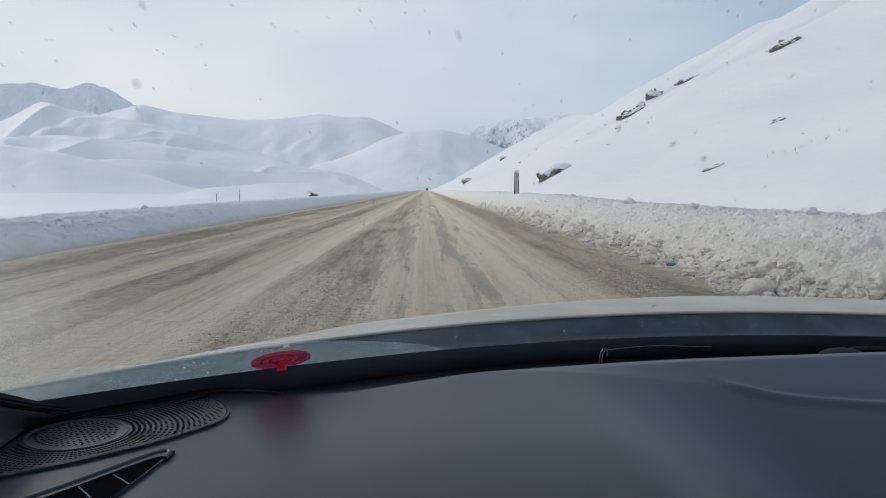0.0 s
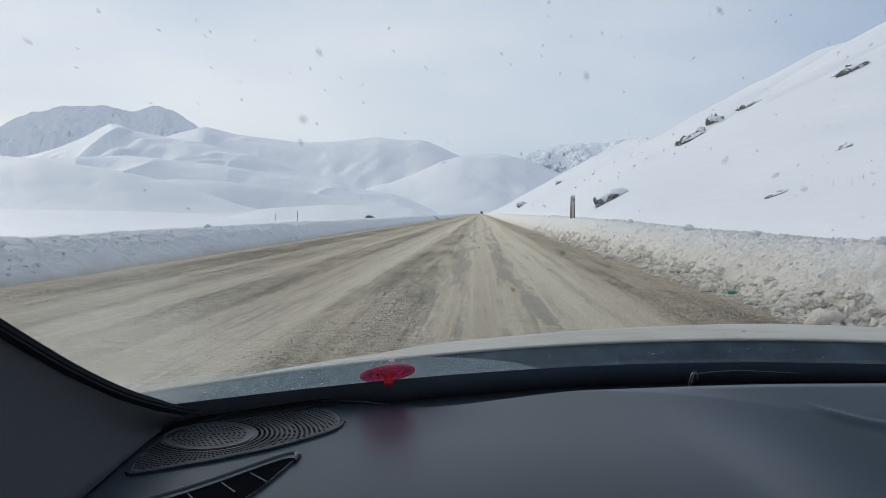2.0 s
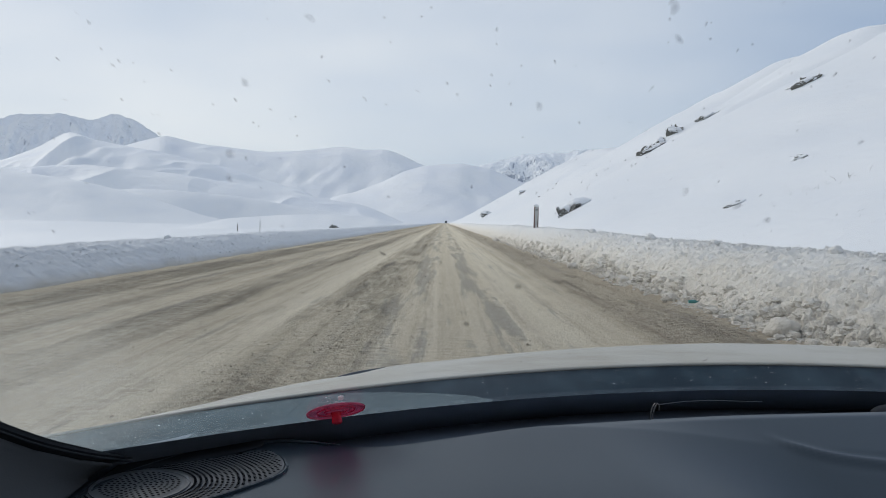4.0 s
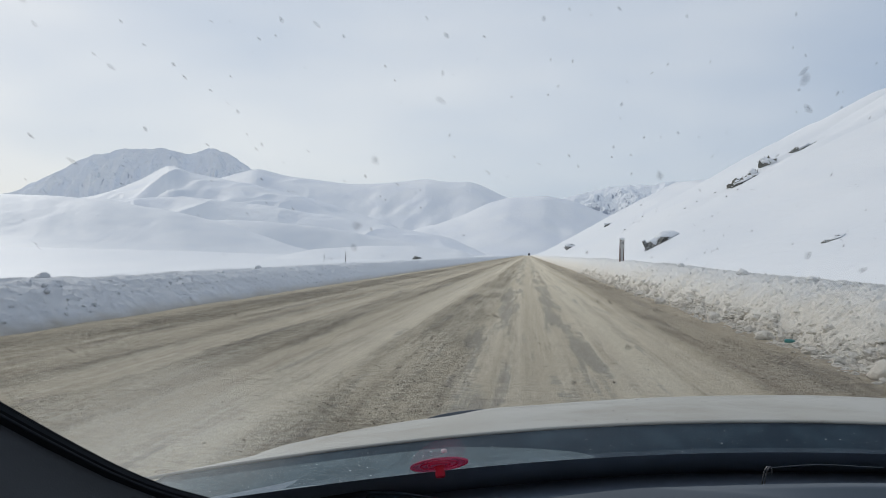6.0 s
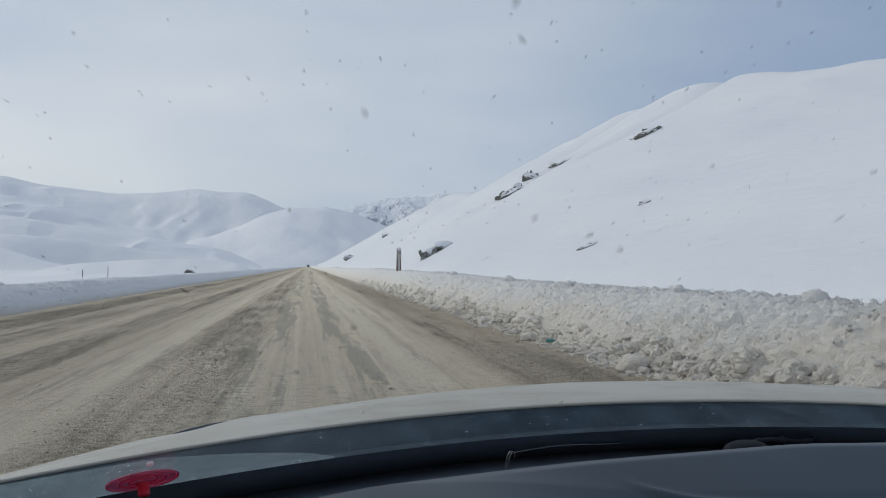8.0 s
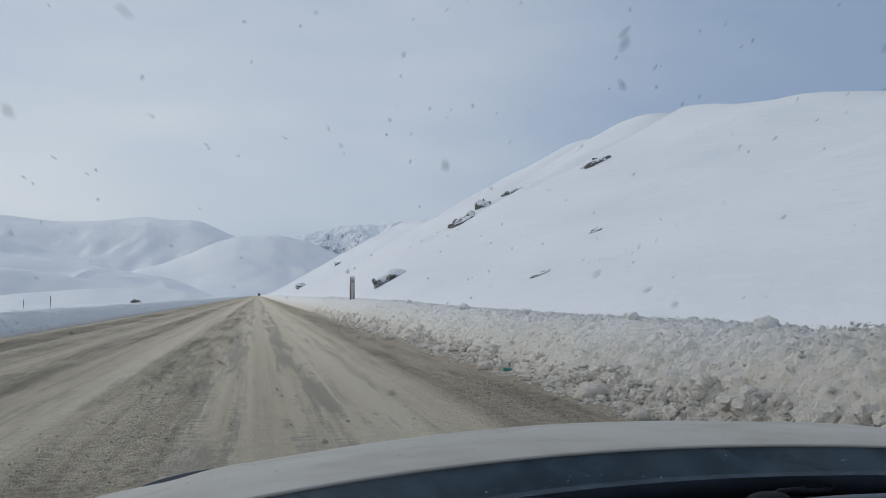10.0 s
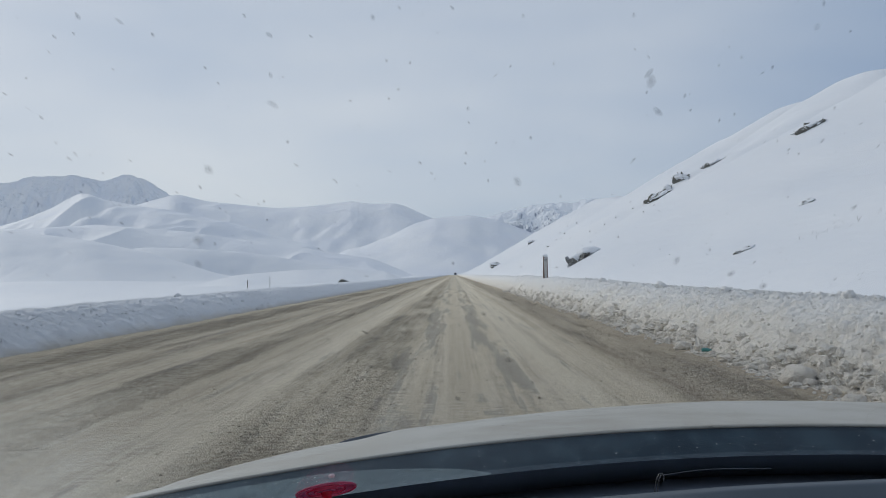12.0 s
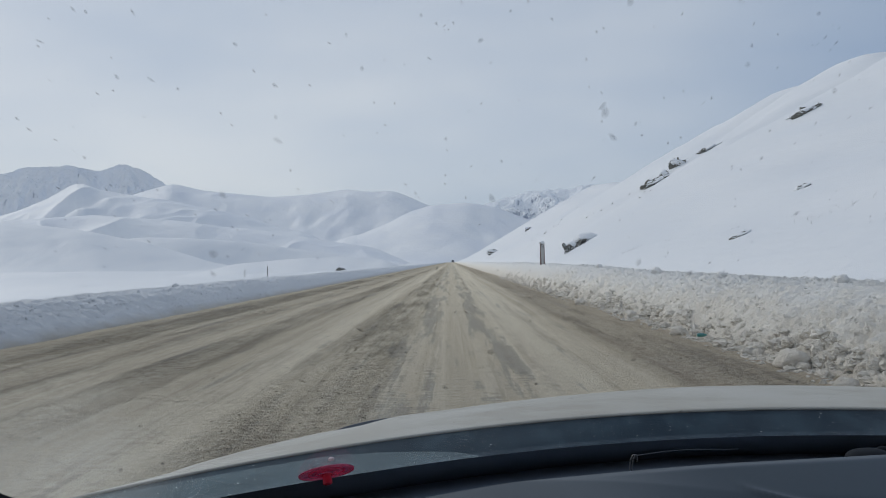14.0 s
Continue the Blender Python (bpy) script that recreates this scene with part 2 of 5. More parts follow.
    m.bump(rows, 0.10, 0.8)
    m.link(m.math("SUBTRACT", 0.85, m.math("MULTIPLY", wet, 0.12)), m.b.inputs["Roughness"])
    m.bump(m.math("MULTIPLY", dark, fine), 0.08, 1.0)
    m.bump(m.noise(v, 7, 9, 0.75), 0.045, 1.0)
    m.bump(scrape, 0.02, 0.9)
    return m.m


def rock_material():
    m = Mat("lichen_grey_rock", 0.85, spec=0.3)
    v = m.place()
    up = m.axis("Z", m.n("ShaderNodeNewGeometry").outputs["Normal"])
    cover = m.step(m.math("ADD", up, m.math("MULTIPLY", m.noise(v, 0.9, 5), 0.6)), 0.82, 0.98)
    stone = m.mix(m.noise(v, 1.6, 7, 0.7), (0.085, 0.085, 0.078), (0.21, 0.20, 0.165))
    m.colour(m.mix(cover, stone, (0.84, 0.86, 0.88)))
    m.bump(m.noise(v, 2.5, 8, 0.7), 0.25, 0.8)
    return m.m


def plain(name, col, rough, spec=0.5, metal=0.0, grain=0.0, grain_scale=400.0, vary=0.15):
    m = Mat(name, rough, metal, spec)
    v = m.place()
    dark = tuple(c * (1 - vary) for c in col)
    m.colour(m.mix(m.noise(v, 9.0, 5), col, dark))
    if grain:
        m.bump(m.noise(v, grain_scale, 3), grain, 0.6)
    return m.m


def paint_material():
    m = Mat("dusty_white_car_paint", 0.5, spec=0.15)
    v = m.place()
    dust = m.step(m.noise(v, 6, 7, 0.65), 0.35, 0.75)
    m.colour(m.mix(dust, (0.455, 0.440, 0.395), (0.375, 0.352, 0.300)))
    m.link(m.math("ADD", m.math("MULTIPLY", dust, 0.2), 0.55), m.b.inputs["Roughness"])
    return m.m


def cowl_material():
    """Dark cowl plastic under a film of dried road salt."""
    m = Mat("salt_filmed_cowl_plastic", 0.8, spec=0.06)
    v = m.place()
    film = m.step(m.noise(m.place((3, 1.5, 1)), 6, 8, 0.7), 0.42, 0.66)
    m.colour(m.mix(film, (0.007, 0.021, 0.036), (0.024, 0.048, 0.068)))
    m.bump(m.noise(v, 260, 3), 0.0006, 0.5)
    return m.m


def glass_material():
    m = bpy.data.materials.new("dusty_windscreen_glass")
    m.use_nodes = True
    t = m.node_tree
    t.nodes.clear()
    out, mix, dusty = t.nodes.new("ShaderNodeOutputMaterial"), t.nodes.new("ShaderNodeMixShader"), t.nodes.new("ShaderNodeMixShader")
    clear, gloss, film = (t.nodes.new("ShaderNodeBsdf" + k) for k in ("Transparent", "Glossy", "Translucent"))
    weight, power = t.nodes.new("ShaderNodeLayerWeight"), t.nodes.new("ShaderNodeMath")
    power.operation, power.inputs[1].default_value = "POWER", 5.0
    weight.inputs["Blend"].default_value = 0.5
    t.links.new(weight.outputs["Facing"], power.inputs[0])
    clear.inputs["Color"].default_value = (0.93, 0.955, 0.955, 1)
    gloss.inputs["Roughness"].default_value = 0.02
    film.inputs["Color"].default_value = (0.68, 0.76, 0.82, 1)
    geo, noise_n, rng = t.nodes.new("ShaderNodeNewGeometry"), t.nodes.new("ShaderNodeTexNoise"), t.nodes.new("ShaderNodeMapRange")
    noise_n.inputs["Scale"].default_value, noise_n.inputs["Detail"].default_value = 5.0, 6
    rng.inputs["From Min"].default_value, rng.inputs["From Max"].default_value = 0.3, 0.8
    rng.inputs["To Min"].default_value, rng.inputs["To Max"].default_value = 0.012, 0.045
    t.links.new(geo.outputs["Position"], noise_n.inputs["Vector"])
    t.links.new(noise_n.outputs["Fac"], rng.inputs["Value"])
    t.links.new(rng.outputs["Result"], dusty.inputs["Fac"])
    t.links.new(clear.outputs["BSDF"], dusty.inputs[1])
    t.links.new(film.outputs["BSDF"], dusty.inputs[2])
    t.links.new(power.outputs["Value"], mix.inputs["Fac"])
    t.links.new(dusty.outputs["Shader"], mix.inputs[1])
    t.links.new(gloss.outputs["BSDF"], mix.inputs[2])
    t.links.new(mix.outputs["Shader"], out.inputs["Surface"])
    return m


def speck_material():
    m = bpy.data.materials.new("dried_mud_speck")
    m.use_nodes = True
    t = m.node_tree
    b = t.nodes["Principled BSDF"]
    b.inputs["Base Color"].default_value = (0.09, 0.085, 0.08, 1)
    b.inputs["Roughness"].default_value = 0.9
    geo, rng = t.nodes.new("ShaderNodeNewGeometry"), t.nodes.new("ShaderNodeMapRange")
    rng.inputs["To Min"].default_value, rng.inputs["To Max"].default_value = 0.015, 0.11
    t.links.new(geo.outputs["Random Per Island"], rng.inputs["Value"])
    t.links.new(rng.outputs["Result"], b.inputs["Alpha"])
    return m


def film_material():
    """Dried dust that glows grey with the daylight behind it."""
    m = bpy.data.materials.new("dried_salt_dust_film")
    m.use_nodes = True
    t = m.node_tree
    t.nodes.clear()
    out, mix, clear, dust = (t.nodes.new("Shader" + k) for k in ("NodeOutputMaterial", "NodeMixShader", "NodeBsdfTransparent", "NodeBsdfTranslucent"))
    dust.inputs["Color"].default_value = (0.33, 0.42, 0.45, 1)
    geo, grain, rng = t.nodes.new("ShaderNodeNewGeometry"), t.nodes.new("ShaderNodeTexNoise"), t.nodes.new("ShaderNodeMapRange")
    grain.inputs["Scale"].default_value, grain.inputs["Detail"].default_value, grain.inputs["Roughness"].default_value = 130, 9, 0.8
    rng.inputs["From Min"].default_value, rng.inputs["From Max"].default_value = 0.35, 0.7
    rng.inputs["To Min"].default_value, rng.inputs["To Max"].default_value = 0.06, 0.42
    t.links.new(geo.outputs["Position"], grain.inputs["Vector"])
    t.links.new(grain.outputs["Fac"], rng.inputs["Value"])
    t.links.new(rng.outputs["Result"], mix.inputs["Fac"])
    t.links.new(clear.outputs["BSDF"], mix.inputs[1])
    t.links.new(dust.outputs["BSDF"], mix.inputs[2])
    t.links.new(mix.outputs["Shader"], out.inputs["Surface"])
    return m


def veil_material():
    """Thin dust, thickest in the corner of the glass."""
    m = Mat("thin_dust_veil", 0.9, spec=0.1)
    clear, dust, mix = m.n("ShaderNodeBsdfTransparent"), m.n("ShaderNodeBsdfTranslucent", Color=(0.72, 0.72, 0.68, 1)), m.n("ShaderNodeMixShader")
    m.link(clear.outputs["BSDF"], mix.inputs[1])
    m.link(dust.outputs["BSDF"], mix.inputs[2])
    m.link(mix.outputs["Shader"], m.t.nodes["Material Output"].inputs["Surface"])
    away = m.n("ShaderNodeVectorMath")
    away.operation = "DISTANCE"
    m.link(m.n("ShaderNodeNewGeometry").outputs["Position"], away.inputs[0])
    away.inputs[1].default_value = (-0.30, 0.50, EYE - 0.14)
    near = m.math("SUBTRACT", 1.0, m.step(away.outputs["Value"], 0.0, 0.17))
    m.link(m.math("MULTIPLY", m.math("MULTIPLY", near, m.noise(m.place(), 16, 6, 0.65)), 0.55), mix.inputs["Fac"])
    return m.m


def salt_material():
    """Thin white crust that lets the daylight through."""
    m = bpy.data.materials.new("dried_white_salt")
    m.use_nodes = True
    t = m.node_tree
    t.nodes.clear()
    out, mix = t.nodes.new("ShaderNodeOutputMaterial"), t.nodes.new("ShaderNodeMixShader")
    for i, kind in enumerate(("Diffuse", "Translucent")):
        node = t.nodes.new("ShaderNodeBsdf" + kind)
        node.inputs["Color"].default_value = (0.46, 0.50, 0.53, 1)
        t.links.new(node.outputs["BSDF"], mix.inputs[1 + i])
    mix.inputs["Fac"].default_value = 0.7
    t.links.new(mix.outputs["Shader"], out.inputs["Surface"])
    return m


SALT = salt_material()


def red_plastic(name, one, two, clear):
    """Dyed soft plastic: glossy, with daylight glowing through it."""
    m = Mat(name, 0.22, spec=0.5)
    tint = m.mix(m.noise(m.place(), 60, 3), one, two)
    m.colour(tint)
    through_light, mix = m.n("ShaderNodeBsdfTransparent"), m.n("ShaderNodeMixShader", Fac=clear)
    m.link(tint, through_light.inputs["Color"])
    m.link(m.b.outputs["BSDF"], mix.inputs[1])
    m.link(through_light.outputs["BSDF"], mix.inputs[2])
    m.link(mix.outputs["Shader"], m.t.nodes["Material Output"].inputs["Surface"])
    return m.m


SNOW, FAR_SNOW, MASSIF, ROCKY_SNOW = snow_material(), far_snow_material("mountain_snow", -0.06), far_snow_material("massif_snow_blue_shade", -0.026), rocky_snow_material()
BERM, LEFT_BERM, ROAD, ROCK = berm_material(), left_berm_material(), road_material(), rock_material()
PAINT, COWL, GLASS, SPECK, RED, FILM, VEIL = paint_material(), cowl_material(), glass_material(), speck_material(), red_plastic("clear_red_suction_plastic", (0.93, 0.40, 0.56), (0.86, 0.32, 0.48), 0.74), film_material(), veil_material()
DASH = plain("grey_soft_touch_dashboard", (0.021, 0.035, 0.050), 0.37, 0.38, 0, 0.00010, 900)
TRIM = plain("charcoal_pillar_trim", (0.085, 0.091, 0.099), 0.85, 0.2, 0, 0.0005, 700)
BLACK = plain("black_ceramic_edge", (0.055, 0.064, 0.080), 0.8, 0.2)
GRILLE = plain("dark_speaker_plastic", (0.072, 0.082, 0.098), 0.6, 0.5)
# Flat black that stands in for the shade inside openings.
HOLE_SHADE = plain("black_hole_shade", (0.006, 0.007, 0.009), 0.95, 0.0)
STEEL = plain("bare_steel_wire", (0.17, 0.17, 0.18), 0.45, 0.5, 0.6)
RUBBER = plain("black_tyre_rubber", (0.02, 0.02, 0.021), 0.85, 0.3)
CONCRETE = plain("weathered_white_post_paint", (0.55, 0.54, 0.52), 0.8, 0.3, 0, 0.004, 30, 0.35)
WOOD = plain("dark_weathered_wood", (0.09, 0.07, 0.05), 0.85, 0.3)
TWIG = plain("dry_brown_twig", (0.10, 0.08, 0.06), 0.9, 0.2)
TRUCK_BLUE = plain("dull_blue_truck_paint", (0.17, 0.19, 0.23), 0.5)
DARK_GLASS = plain("dark_truck_glass", (0.02, 0.025, 0.03), 0.1)
PALE = plain("dark_grey_plastic", (0.012, 0.016, 0.022), 0.75, 0.25)
STONE = plain("dark_bare_stone", (0.11, 0.11, 0.105), 0.85, 0.3)
STUD_RED = red_plastic("solid_red_plastic", (0.95, 0.12, 0.20), (0.90, 0.08, 0.15), 0.45)
# Paler pink paints the highlight along the cup's raised rings.
RING_HIGHLIGHT = red_plastic("pink_ring_highlight", (0.88, 0.28, 0.42), (0.80, 0.22, 0.36), 0.5)
PALE_RED = plain("pale_worn_plastic", (0.60, 0.42, 0.44), 0.5)
GAP = plain("dull_black_trim", (0.16, 0.19, 0.235), 0.85, 0.2)
POST_BROWN = plain("worn_brown_post_paint", (0.21, 0.135, 0.115), 0.85, 0.2, 0, 0.004, 40, 0.5)
# Far paler than the dashboard, so the seam reads as a line.
SEAM = plain("pale_grey_seam_plastic", (0.40, 0.42, 0.45), 0.6)
# Rubber and print; also shade painted on the dashboard bend and vent groove.
SEAL_SHADE = plain("matt_black_rubber_and_shade", (0.024, 0.028, 0.034), 0.9, 0.15)
HEADLINER = plain("light_grey_headliner_cloth", (0.46, 0.46, 0.45), 0.95, 0.1, 0, 0.0006, 500)
TEAL = plain("teal_bottle_plastic", (0.03, 0.22, 0.20), 0.3)


# ---- numbers and meshes ----
TABLES = [np.random.RandomState(7 + i).rand(256, 256) for i in range(6)]


def vn(x, y, seed=0):
    """Smooth value noise, 0 to 1."""
    x, y = np.asarray(x, float), np.asarray(y, float)
    xi, yi = np.floor(x).astype(int), np.floor(y).astype(int)
    fx, fy = x - xi, y - yi
    fx, fy = fx * fx * (3 - 2 * fx), fy * fy * (3 - 2 * fy)
    tab = TABLES[seed % 6]
    a, b = tab[xi % 256, yi % 256], tab[(xi + 1) % 256, yi % 256]
    c, d = tab[xi % 256, (yi + 1) % 256], tab[(xi + 1) % 256, (yi + 1) % 256]
    return (a + (b - a) * fx) * (1 - fy) + (c + (d - c) * fx) * fy


def fbm(x, y, octaves=4, seed=0, gain=0.5):
    total, amp, norm = 0, 1.0, 0.0
    for i in range(octaves):
        total = total + amp * vn(x * 2 ** i + 17.3 * i, y * 2 ** i + 5.1 * i, seed + i)
        norm, amp = norm + amp, amp * gain
    return total / norm


def lumps(x, y, cell, seed=0):
    """Rounded lumps, 0 to 1: the height of a dome over jittered points."""
    x, y = np.asarray(x, float) / cell, np.asarray(y, float) / cell
    xi, yi = np.floor(x).astype(int), np.floor(y).astype(int)
    best = np.zeros_like(x)
    ta, tb, tc = TABLES[seed % 6], TABLES[(seed + 1) % 6], TABLES[(seed + 2) % 6]
    for i in (-1, 0, 1):
        for j in (-1, 0, 1):
            u, v = (xi + i) % 256, (yi + j) % 256
            dx, dy = xi + i + ta[u, v] - x, yi + j + tb[u, v] - y
            r = 0.35 + 0.55 * tc[u, v]
            best = np.maximum(best, np.sqrt(np.maximum(0, r * r - dx * dx - dy * dy)))
    return best


def origin(ob):
    at = Vector((0, 0, 0))
    while ob:
        at, ob = at + ob.location, ob.parent
    return at


def hook(ob, parent):
    if parent:
        ob.parent = parent
        ob.location = ob.location - origin(parent)
    return ob


def smooth_mesh(me, mat):
    me.materials.append(mat)
    me.polygons.foreach_set("use_smooth", [True] * len(me.polygons))
    me.update()


def part(name, bm, material, parent=None, label="", smooth=True):
    """Links a bmesh, in world metres, as ONE mesh object under a thing or a part."""
    bmesh.ops.recalc_face_normals(bm, faces=bm.faces[:])
    me = bpy.data.meshes.new(name)
    bm.to_mesh(me)
    bm.free()
    me.materials.append(material)
    if smooth:
        me.polygons.foreach_set("use_smooth", [True] * len(me.polygons))
        me.set_sharp_from_angle(angle=radians(38))
    ob = hook(new(name, me), parent)
    return tagged(ob, label) if label else ob


def sheet(name, X, Y, Z, material, parent=None, flip=False):
    """A grid of points as one smooth mesh."""
    n, m = X.shape
    co = np.stack([X, Y, Z], -1).reshape(-1, 3)
    i = np.arange(n * m).reshape(n, m)
    q = np.stack([i[:-1, :-1], i[1:, :-1], i[1:, 1:], i[:-1, 1:]], -1).reshape(-1, 4)
    if flip:
        q = q[:, ::-1]
    me = bpy.data.meshes.new(name)
    me.from_pydata(co.tolist(), [], q.tolist())
    smooth_mesh(me, material)
    return hook(new(name, me), parent)


def joined(name, verts, faces, material, parent=None, smooth=True):
    me = bpy.data.meshes.new(name)
    me.from_pydata(verts, [], faces)
    me.materials.append(material)
    if smooth:
        me.polygons.foreach_set("use_smooth", [True] * len(me.polygons))
    me.update()
    return hook(new(name, me), parent)


def box(bm, x0, x1, y0, y1, z0, z1, bevel=0.0):
    made = bmesh.ops.create_cube(bm, size=1.0, matrix=Matrix.Translation(((x0 + x1) / 2, (y0 + y1) / 2, (z0 + z1) / 2))
                                 @ Matrix.Diagonal((x1 - x0, y1 - y0, z1 - z0, 1)))
    if bevel:
        edges = {e for v in made["verts"] for e in v.link_edges}
        bmesh.ops.bevel(bm, geom=list(edges), offset=bevel, segments=2, affect="EDGES", profile=0.6)
    return bm


def slab(bm, outline, thick):
    """A closed outline of 3D points, thickened along thick (a vector)."""
    a = [bm.verts.new(p) for p in outline]
    b = [bm.verts.new(Vector(p) + Vector(thick)) for p in outline]
    bm.faces.new(a)
    bm.faces.new(b[::-1])
    for i in range(len(a)):
        j = (i + 1) % len(a)
        bm.faces.new((a[j], a[i], b[i], b[j]))
    return bm


def tube(bm, points, radius, sides=8):
    rings = []
    pts = [Vector(p) for p in points]
    for i, p in enumerate(pts):
        along = (pts[min(i + 1, len(pts) - 1)] - pts[max(i - 1, 0)]).normalized()
        side = along.cross(Vector((0.31, 0.17, 0.93))).normalized()
        up = side.cross(along)
        r = radius[i] if isinstance(radius, (list, tuple)) else radius
        rings.append([bm.verts.new(p + (side * math.cos(a) + up * math.sin(a)) * r)
                      for a in (2 * math.pi * k / sides for k in range(sides))])
    for a, b in zip(rings, rings[1:]):
        for k in range(sides):
            bm.faces.new((a[k], a[(k + 1) % sides], b[(k + 1) % sides], b[k]))
    bm.faces.new(rings[0][::-1])
    bm.faces.new(rings[-1])
    return bm


def steps(*runs):
    """Numbers from run to run: (start, end, step), ..."""
    out = [np.arange(a, b, s) for a, b, s in runs]
    return np.concatenate(out + [[runs[-1][1]]])


# ---- ground and road ----
ROAD_L, ROAD_R = -7.15, 4.05


CREST_Y = (-160, 0, 30, 44, 56, 69, 79, 87, 100, 136, 150, 187, 215, 250, 375, 523, 760, 1125, 1500)
CREST_Z = (13, 14, 15.2, 16.6, 18.6, 21.0, 23.2, 24.0, 24.0, 23.6, 22.4, 20.6, 22.4, 25.0, 24.6, 23.0, 18.5, 13.6, 6)


def hill_crest(y):
    """Distance from the road and height of the hillside's crest."""
    xc = 45 + 5 * (vn(y / 55 + 3.3, 0.5 + 0 * y, 1) - 0.5)
    zc = sum(np.interp(y + k * 3.0, CREST_Y, CREST_Z) for k in range(-3, 4)) / 7
    return xc, zc * xc / 45 + 0.9 * (fbm(y / 24 + 9.1, 0 * y + 2.2, 3, 2) - 0.5)


def hill_z(x, y):
    """The snowy hillside along the road."""
    xc, zc = hill_crest(y)
    s = np.clip((x - 7.2) / (xc - 7.2), 0, None)
    face = np.where(s < 1, np.minimum(s, 1) ** 0.94, 1 + 0.18 * (s - 1) - 0.35 * (s - 1) ** 2)
    z = 0.72 + (zc - 0.72) * face
    z = z + np.clip(s, 0, 1) * (1.5 * (fbm(x / 17, y / 26, 4, 3) - 0.5) + 0.6 * (fbm(x / 5, y / 8, 3, 4) - 0.5))
    gully = np.abs(fbm(x / 60 + 0.3, y / 23, 2, 5) - 0.5)
    return z - 1.3 * np.clip(s * 1.5, 0, 1) * np.exp(-gully * 18)


def ground_z(x, y):
    z = -0.10 + 0 * x
    left = np.clip((-9.0 - x) / 60, 0, 1)
    z = z + 0.42 * np.exp(-((x + 16) / 3.4) ** 2) - 1.6 * left ** 1.2
    return z + np.clip((-x - 9) / 40, 0, 1) * 1.2 * (fbm(x / 45, y / 70, 3, 2) - 0.5) + np.clip((-x - 22) / 60, 0, 1) * 3.0 * (fbm(x / 120 + 4.4, y / 60, 3, 4) - 0.5)


def build_ground():
    xs = steps((-4600, -600, 200), (-600, -220, 20), (-220, -12, 4), (-12, 12, 1.0), (12, 100, 8), (100, 600, 50), (600, 4600, 200))
    ys = steps((-900, -60, 60), (-60, 380, 5), (380, 700, 16), (700, 4800, 150))
    X, Y = np.meshgrid(xs, ys)
    ob = sheet("ground", X, Y, ground_z(X, Y), SNOW)
    return tagged(ob, "open snow-covered valley floor beside the road", "ground", kind="structure")


def rut(x, y):
    z = 0.035 * (fbm(x * 1.5, y * 0.03, 3, 1) - 0.5) + 0.02 * (fbm(x * 5, y * 0.5, 3, 3) - 0.5)
    z = z + 0.06 * np.clip((-6.2 - x) / 0.9, 0, 1) * fbm(x * 4, y * 0.8, 3, 2)
    return z + 0.03 * np.clip((x - 3.4) / 0.6, 0, 1) * fbm(x * 4, y * 1.5, 3, 2)


def build_road():
    xs = np.linspace(ROAD_L - 0.4, ROAD_R + 0.5, 150)
    ys = steps((-30, 1, 1.0), (1, 26, 0.10), (26, 70, 0.4), (70, 200, 2), (200, 1200, 20))
    X, Y = np.meshgrid(xs, ys)
    ob = sheet("road", X, Y, rut(X, Y), ROAD)
    return tagged(ob, "sand-brown packed snow road with long wheel tracks", "road", kind="structure")


def right_berm_shape(x, y):
    """Height of the ploughed bank over the road, without its lumps."""
    top = 0.95 + 0.17 * np.clip((y - 22) / 25, 0, 1) + 0.22 * (fbm(y / 6.0, 0 * y + 1.5, 3, 4) - 0.5) + 0.35 * np.clip(vn(y / 2.1, 0 * y + 7.7, 2) - 0.75, 0, 1)
    foot = 0.35 * (vn(y / 1.7, 0 * y + 3.1, 3) - 0.5) + 0.15 * (vn(y / 0.5, 0 * y + 3.1, 1) - 0.5)
    s = np.clip((x - 4.12 - foot) / (1.55 - foot), -0.2, None)
    up = np.clip(s, 0, 1)
    back = np.clip((x - 6.1) / 2.6, 0, 1)
    z = top * (1 - (1 - up) ** 1.75)
    return z - (top - 0.66) * back * back * (3 - 2 * back)


